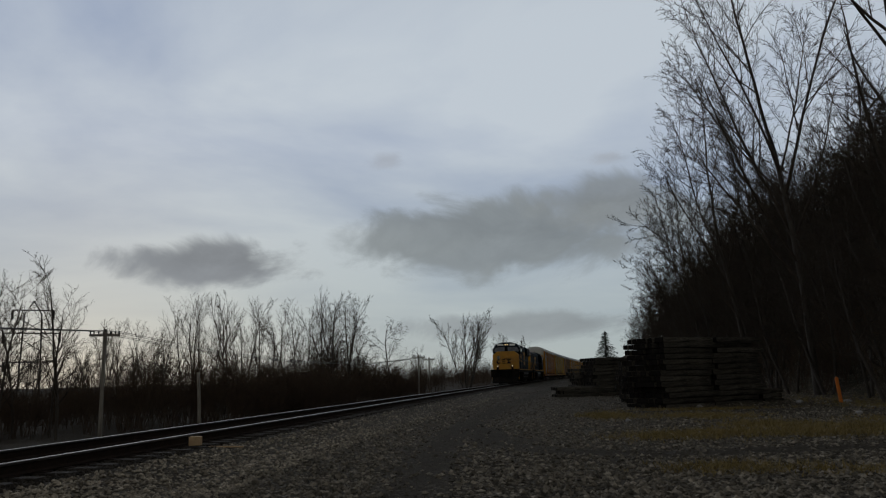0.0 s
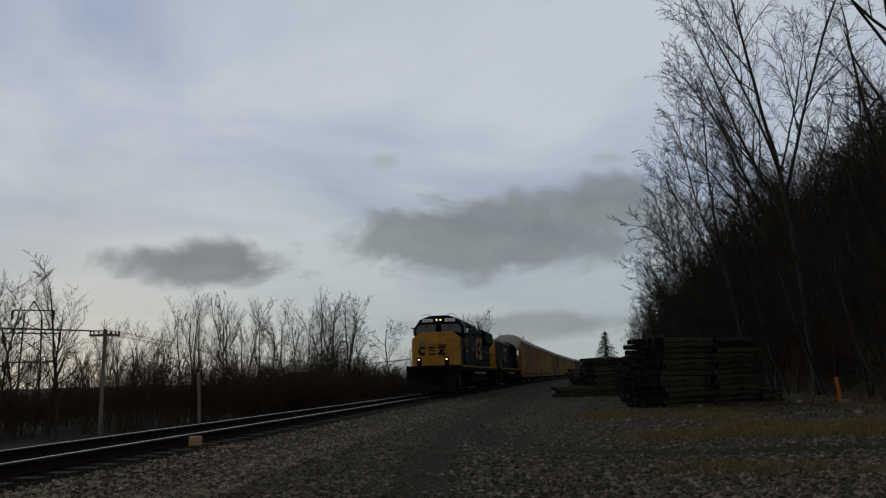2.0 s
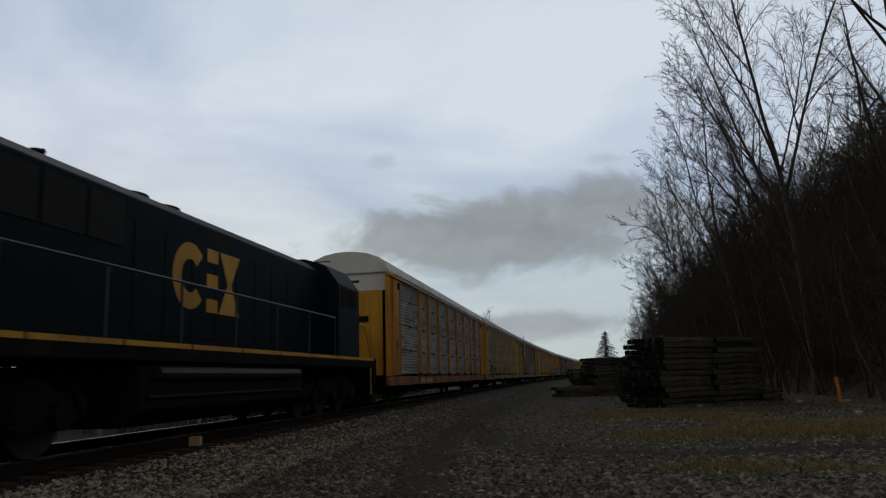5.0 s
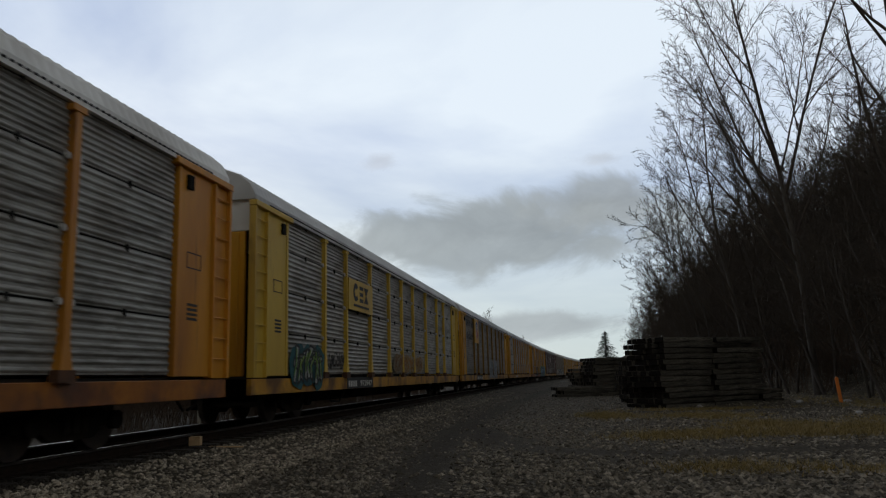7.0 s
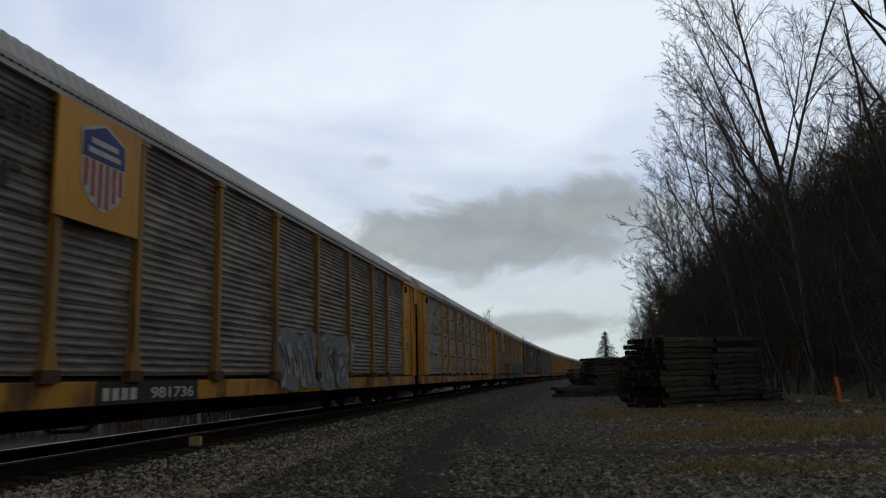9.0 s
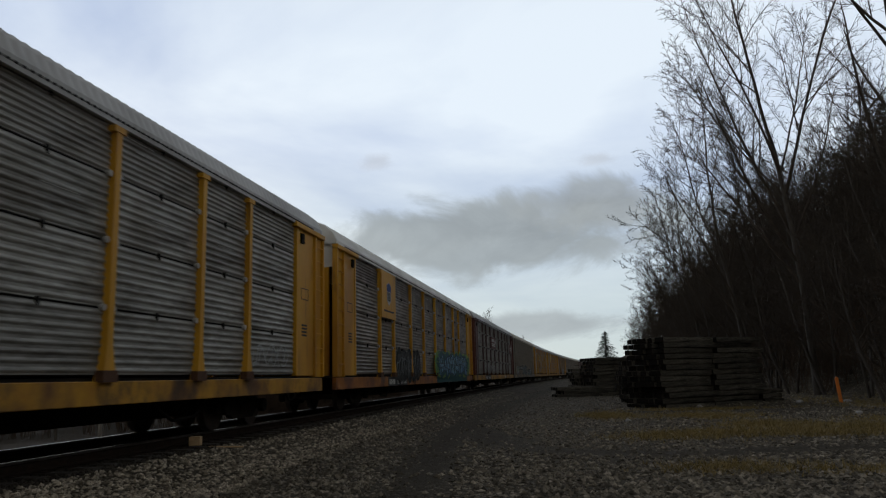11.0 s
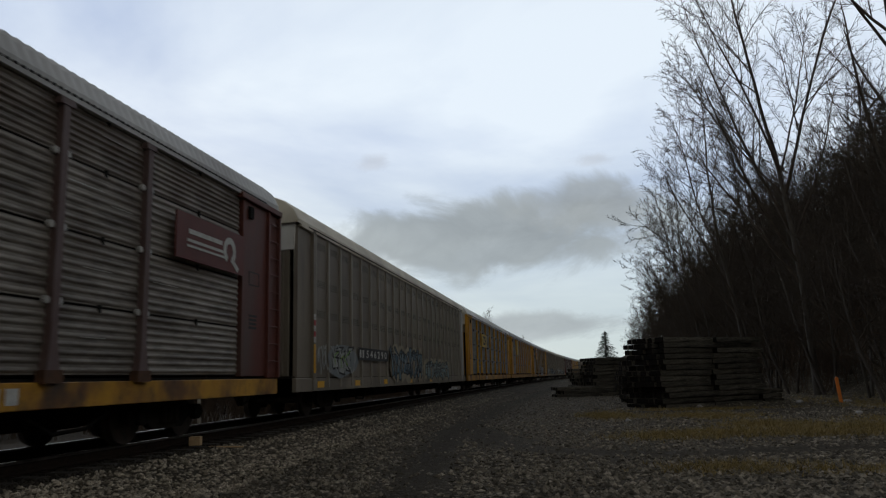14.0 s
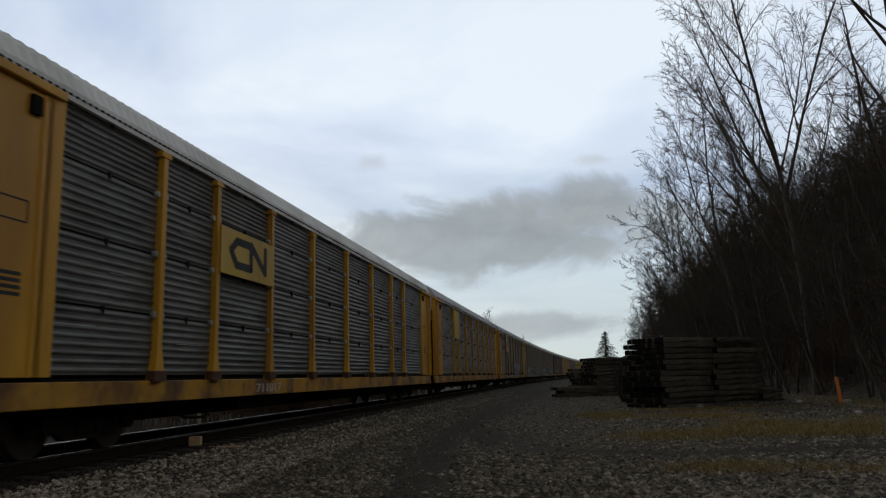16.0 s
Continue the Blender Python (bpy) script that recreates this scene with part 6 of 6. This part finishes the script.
def scatter_stones():
    """Loose ballast and gravel: small angular stones, joined."""
    rnd = np.random.RandomState(7)
    base = np.array([(1, 0, 0), (-1, 0, 0), (0, 1, 0), (0, -1, 0), (0, 0, 1), (0, 0, -1)], float)
    tri = np.array([(0, 2, 4), (2, 1, 4), (1, 3, 4), (3, 0, 4), (2, 0, 5), (1, 2, 5), (3, 1, 5), (0, 3, 5)])
    for name, label, n, x0, x1, size in (("oily_ballast", "ballast stones between the ties, coloured dark for the train's shade", 12000, -9.4, -6.35, (.022, .045)),
                                         ("ballast", "loose grey ballast stones along the track", 26000, -10.9, -4.4, (.022, .045)),
                                         ("gravel", "scattered grey gravel stones on the lot", 70000, -4.8, 13.0, (.014, .050))):
        u = rnd.rand(n)
        y = 5.0 / (1 - u * (1 - 5.0 / 60.0))
        x = x0 + (x1 - x0) * rnd.rand(n)
        cx = np.array([track_x(v) + 7.85 for v in y])
        x = x + cx
        if name == "ballast":
            d = x - cx + 7.85
            keep = np.abs(d) > 1.42 + .3 * rnd.rand(n)
            x, y = x[keep], y[keep]
        if name == "gravel":
            keep = np.array([rnd.rand() > .9 * worn(a, b) for a, b in zip(x, y)])
            x, y = x[keep], y[keep]
        verts, faces = [], []
        z = np.array([ground_z(a, b) for a, b in zip(x, y)])
        s = size[0] + (size[1] - size[0]) * rnd.rand(len(x)) ** 2.0
        v = base[None] * (0.6 + .8 * rnd.rand(len(x), 6, 1)) + (rnd.rand(len(x), 6, 3) - .5) * .55
        a = rnd.rand(len(x)) * 6.28
        c, sn = np.cos(a)[:, None], np.sin(a)[:, None]
        vx, vy, vz = v[..., 0] * c - v[..., 1] * sn, v[..., 0] * sn + v[..., 1] * c, v[..., 2] * .7
        P = np.stack([vx, vy, vz], -1) * s[:, None, None] + np.stack([x, y, z + s * .2], -1)[:, None]
        F = (tri[None] + (np.arange(len(x)) * 6)[:, None, None]).reshape(-1, 3)
        ob = raw(name, P.reshape(-1, 3).tolist(), F.tolist(), M["stone_shaded"] if name == "oily_ballast" else M["stone"])
        tagged(ob, label, "gravel", kind="stuff")


def dry_grass():
    rnd = random.Random(15)
    verts, faces = [], []
    spots = []
    for cx, cy, rx, ry in [(*g,) for g in GRASS] + [(4.6, 27.6, 2.5, .5)]:
        n = int(260 * min(2.2, rx * ry + .4))
        for k in range(n):
            spots.append((rnd.gauss(cx, rx * .55), rnd.gauss(cy, ry * .55)))
    for x, y in spots:
        z = ground_z(x, y)
        h = rnd.uniform(.05, .17) * (1.15 if x > 9 else 1)
        for k in range(5):
            a = rnd.uniform(0, 6.28)
            l = rnd.uniform(.3, 1.1) * h
            p = Vector((x + rnd.uniform(-.08, .08), y + rnd.uniform(-.08, .08), z - .01))
            t = p + Vector((math.cos(a) * l, math.sin(a) * l, h * rnd.uniform(.5, 1)))
            u = Vector((-math.sin(a), math.cos(a), 0)) * .008
            w = Vector((0, 0, .008))
            b = len(verts)
            verts += [p + u, p - u, p + w + u * .2, t]
            faces += [(b, b + 1, b + 3), (b + 1, b + 2, b + 3), (b + 2, b, b + 3)]
    tagged(raw("dry_grass", verts, faces, M["grass"]), "patches of dry yellow-brown winter grass", "grass", kind="stuff")


scatter_stones()
dry_grass()


# ---------------------------------------------------------------- drifting clouds, far off
def cloud_material(name, col, sx, sz, seed, cut, soft, scale, dens):
    m = bpy.data.materials.new(name)
    m.use_nodes = True
    nt = m.node_tree
    nt.nodes.clear()
    N, L = nt.nodes.new, nt.links.new
    out, mixs, tr, em = N("ShaderNodeOutputMaterial"), N("ShaderNodeMixShader"), N("ShaderNodeBsdfTransparent"), N("ShaderNodeEmission")
    tc, mp = N("ShaderNodeTexCoord"), N("ShaderNodeMapping")
    mp.inputs["Scale"].default_value = (1 / sx, 1, 1 / sz)
    L(tc.outputs["Object"], mp.inputs[0])
    g = N("ShaderNodeTexGradient"); g.gradient_type = "SPHERICAL"
    L(mp.outputs[0], g.inputs[0])
    mp2 = N("ShaderNodeMapping")
    mp2.inputs["Location"].default_value = (seed * 3.7, seed, 0)
    mp2.inputs["Scale"].default_value = (.55, 1, 1)
    L(tc.outputs["Object"], mp2.inputs[0])
    n = N("ShaderNodeTexNoise")
    n.inputs["Scale"].default_value, n.inputs["Detail"].default_value = scale, 8
    n.inputs["Roughness"].default_value, n.inputs["Distortion"].default_value = .58, .5
    L(mp2.outputs[0], n.inputs["Vector"])
    a = N("ShaderNodeMath"); a.operation = "MULTIPLY_ADD"
    L(n.outputs["Fac"], a.inputs[0]); a.inputs[1].default_value = 1.7
    L(g.outputs["Fac"], a.inputs[2])
    r = N("ShaderNodeMapRange"); r.interpolation_type = "SMOOTHSTEP"
    r.inputs["From Min"].default_value, r.inputs["From Max"].default_value = cut, cut + soft
    r.inputs["To Max"].default_value = dens
    L(a.outputs[0], r.inputs["Value"])
    # no cloud at the sheet's rim
    rim = N("ShaderNodeMapRange")
    rim.inputs["From Min"].default_value, rim.inputs["From Max"].default_value = 0.0, .12
    L(g.outputs["Fac"], rim.inputs["Value"])
    mu = N("ShaderNodeMath"); mu.operation = "MULTIPLY"
    L(r.outputs[0], mu.inputs[0]); L(rim.outputs[0], mu.inputs[1])
    cr = N("ShaderNodeValToRGB")
    cr.color_ramp.elements[0].position, cr.color_ramp.elements[0].color = .35, (*[c * .82 for c in col], 1)
    cr.color_ramp.elements[1].position, cr.color_ramp.elements[1].color = .70, (*[c * 1.2 for c in col], 1)
    L(n.outputs["Fac"], cr.inputs[0])
    L(cr.outputs[0], em.inputs["Color"])
    L(mu.outputs[0], mixs.inputs[0])
    L(tr.outputs[0], mixs.inputs[1])
    L(em.outputs[0], mixs.inputs[2])
    L(mixs.outputs[0], out.inputs[0])
    return m


CLOUDS = []


def cloud(place, sx, sz, seed, col, drift, cut=1.12, soft=.30, scale=.0036, dens=.9, turn=8.9):
    n = 28
    verts = [(0, 0, 0)] + [(sx * math.cos(2 * math.pi * k / n), 0, sz * math.sin(2 * math.pi * k / n)) for k in range(n)]
    faces = [(0, k + 1, (k + 1) % n + 1) for k in range(n)]
    ob = raw("backdrop_cloud", verts, faces, cloud_material("cloud", col, sx, sz, seed, cut, soft, scale, dens))
    tagged(ob, "soft dark grey cloud drifting under a pale sky", "cloud", "clouds", "structure")
    a = (*place, 0, 0, turn)
    b = (place[0] + drift, place[1], place[2] + drift * .05, 0, 0, turn)
    CLOUDS.append((ob, a, b))


cloud((-190, 2590, 500), 860, 215, 1.3, (0.225, 0.25, 0.26), -55, cut=1.06, soft=.42, scale=.0046, dens=.86)
cloud((215, 2592, 600), 460, 150, 8.4, (0.235, 0.258, 0.268), -75, cut=1.10, soft=.40, scale=.005, dens=.8)
cloud((-1135, 2339, 408), 480, 130, 4.1, (0.225, 0.24, 0.26), -50, cut=1.10, soft=.42, scale=.005, turn=26)
cloud((-60, 2600, 172), 620, 80, 7.7, (0.27, 0.295, 0.31), -30, cut=1.08, soft=.4, dens=.7)
cloud((-590, 2530, 775), 150, 60, 2.2, (0.36, 0.38, 0.42), -55, cut=1.22, soft=.5, scale=.009, dens=.45)
cloud((196, 2592, 745), 200, 45, 5.2, (0.36, 0.38, 0.41), -55, cut=1.22, soft=.5, scale=.009, dens=.45)

motions()
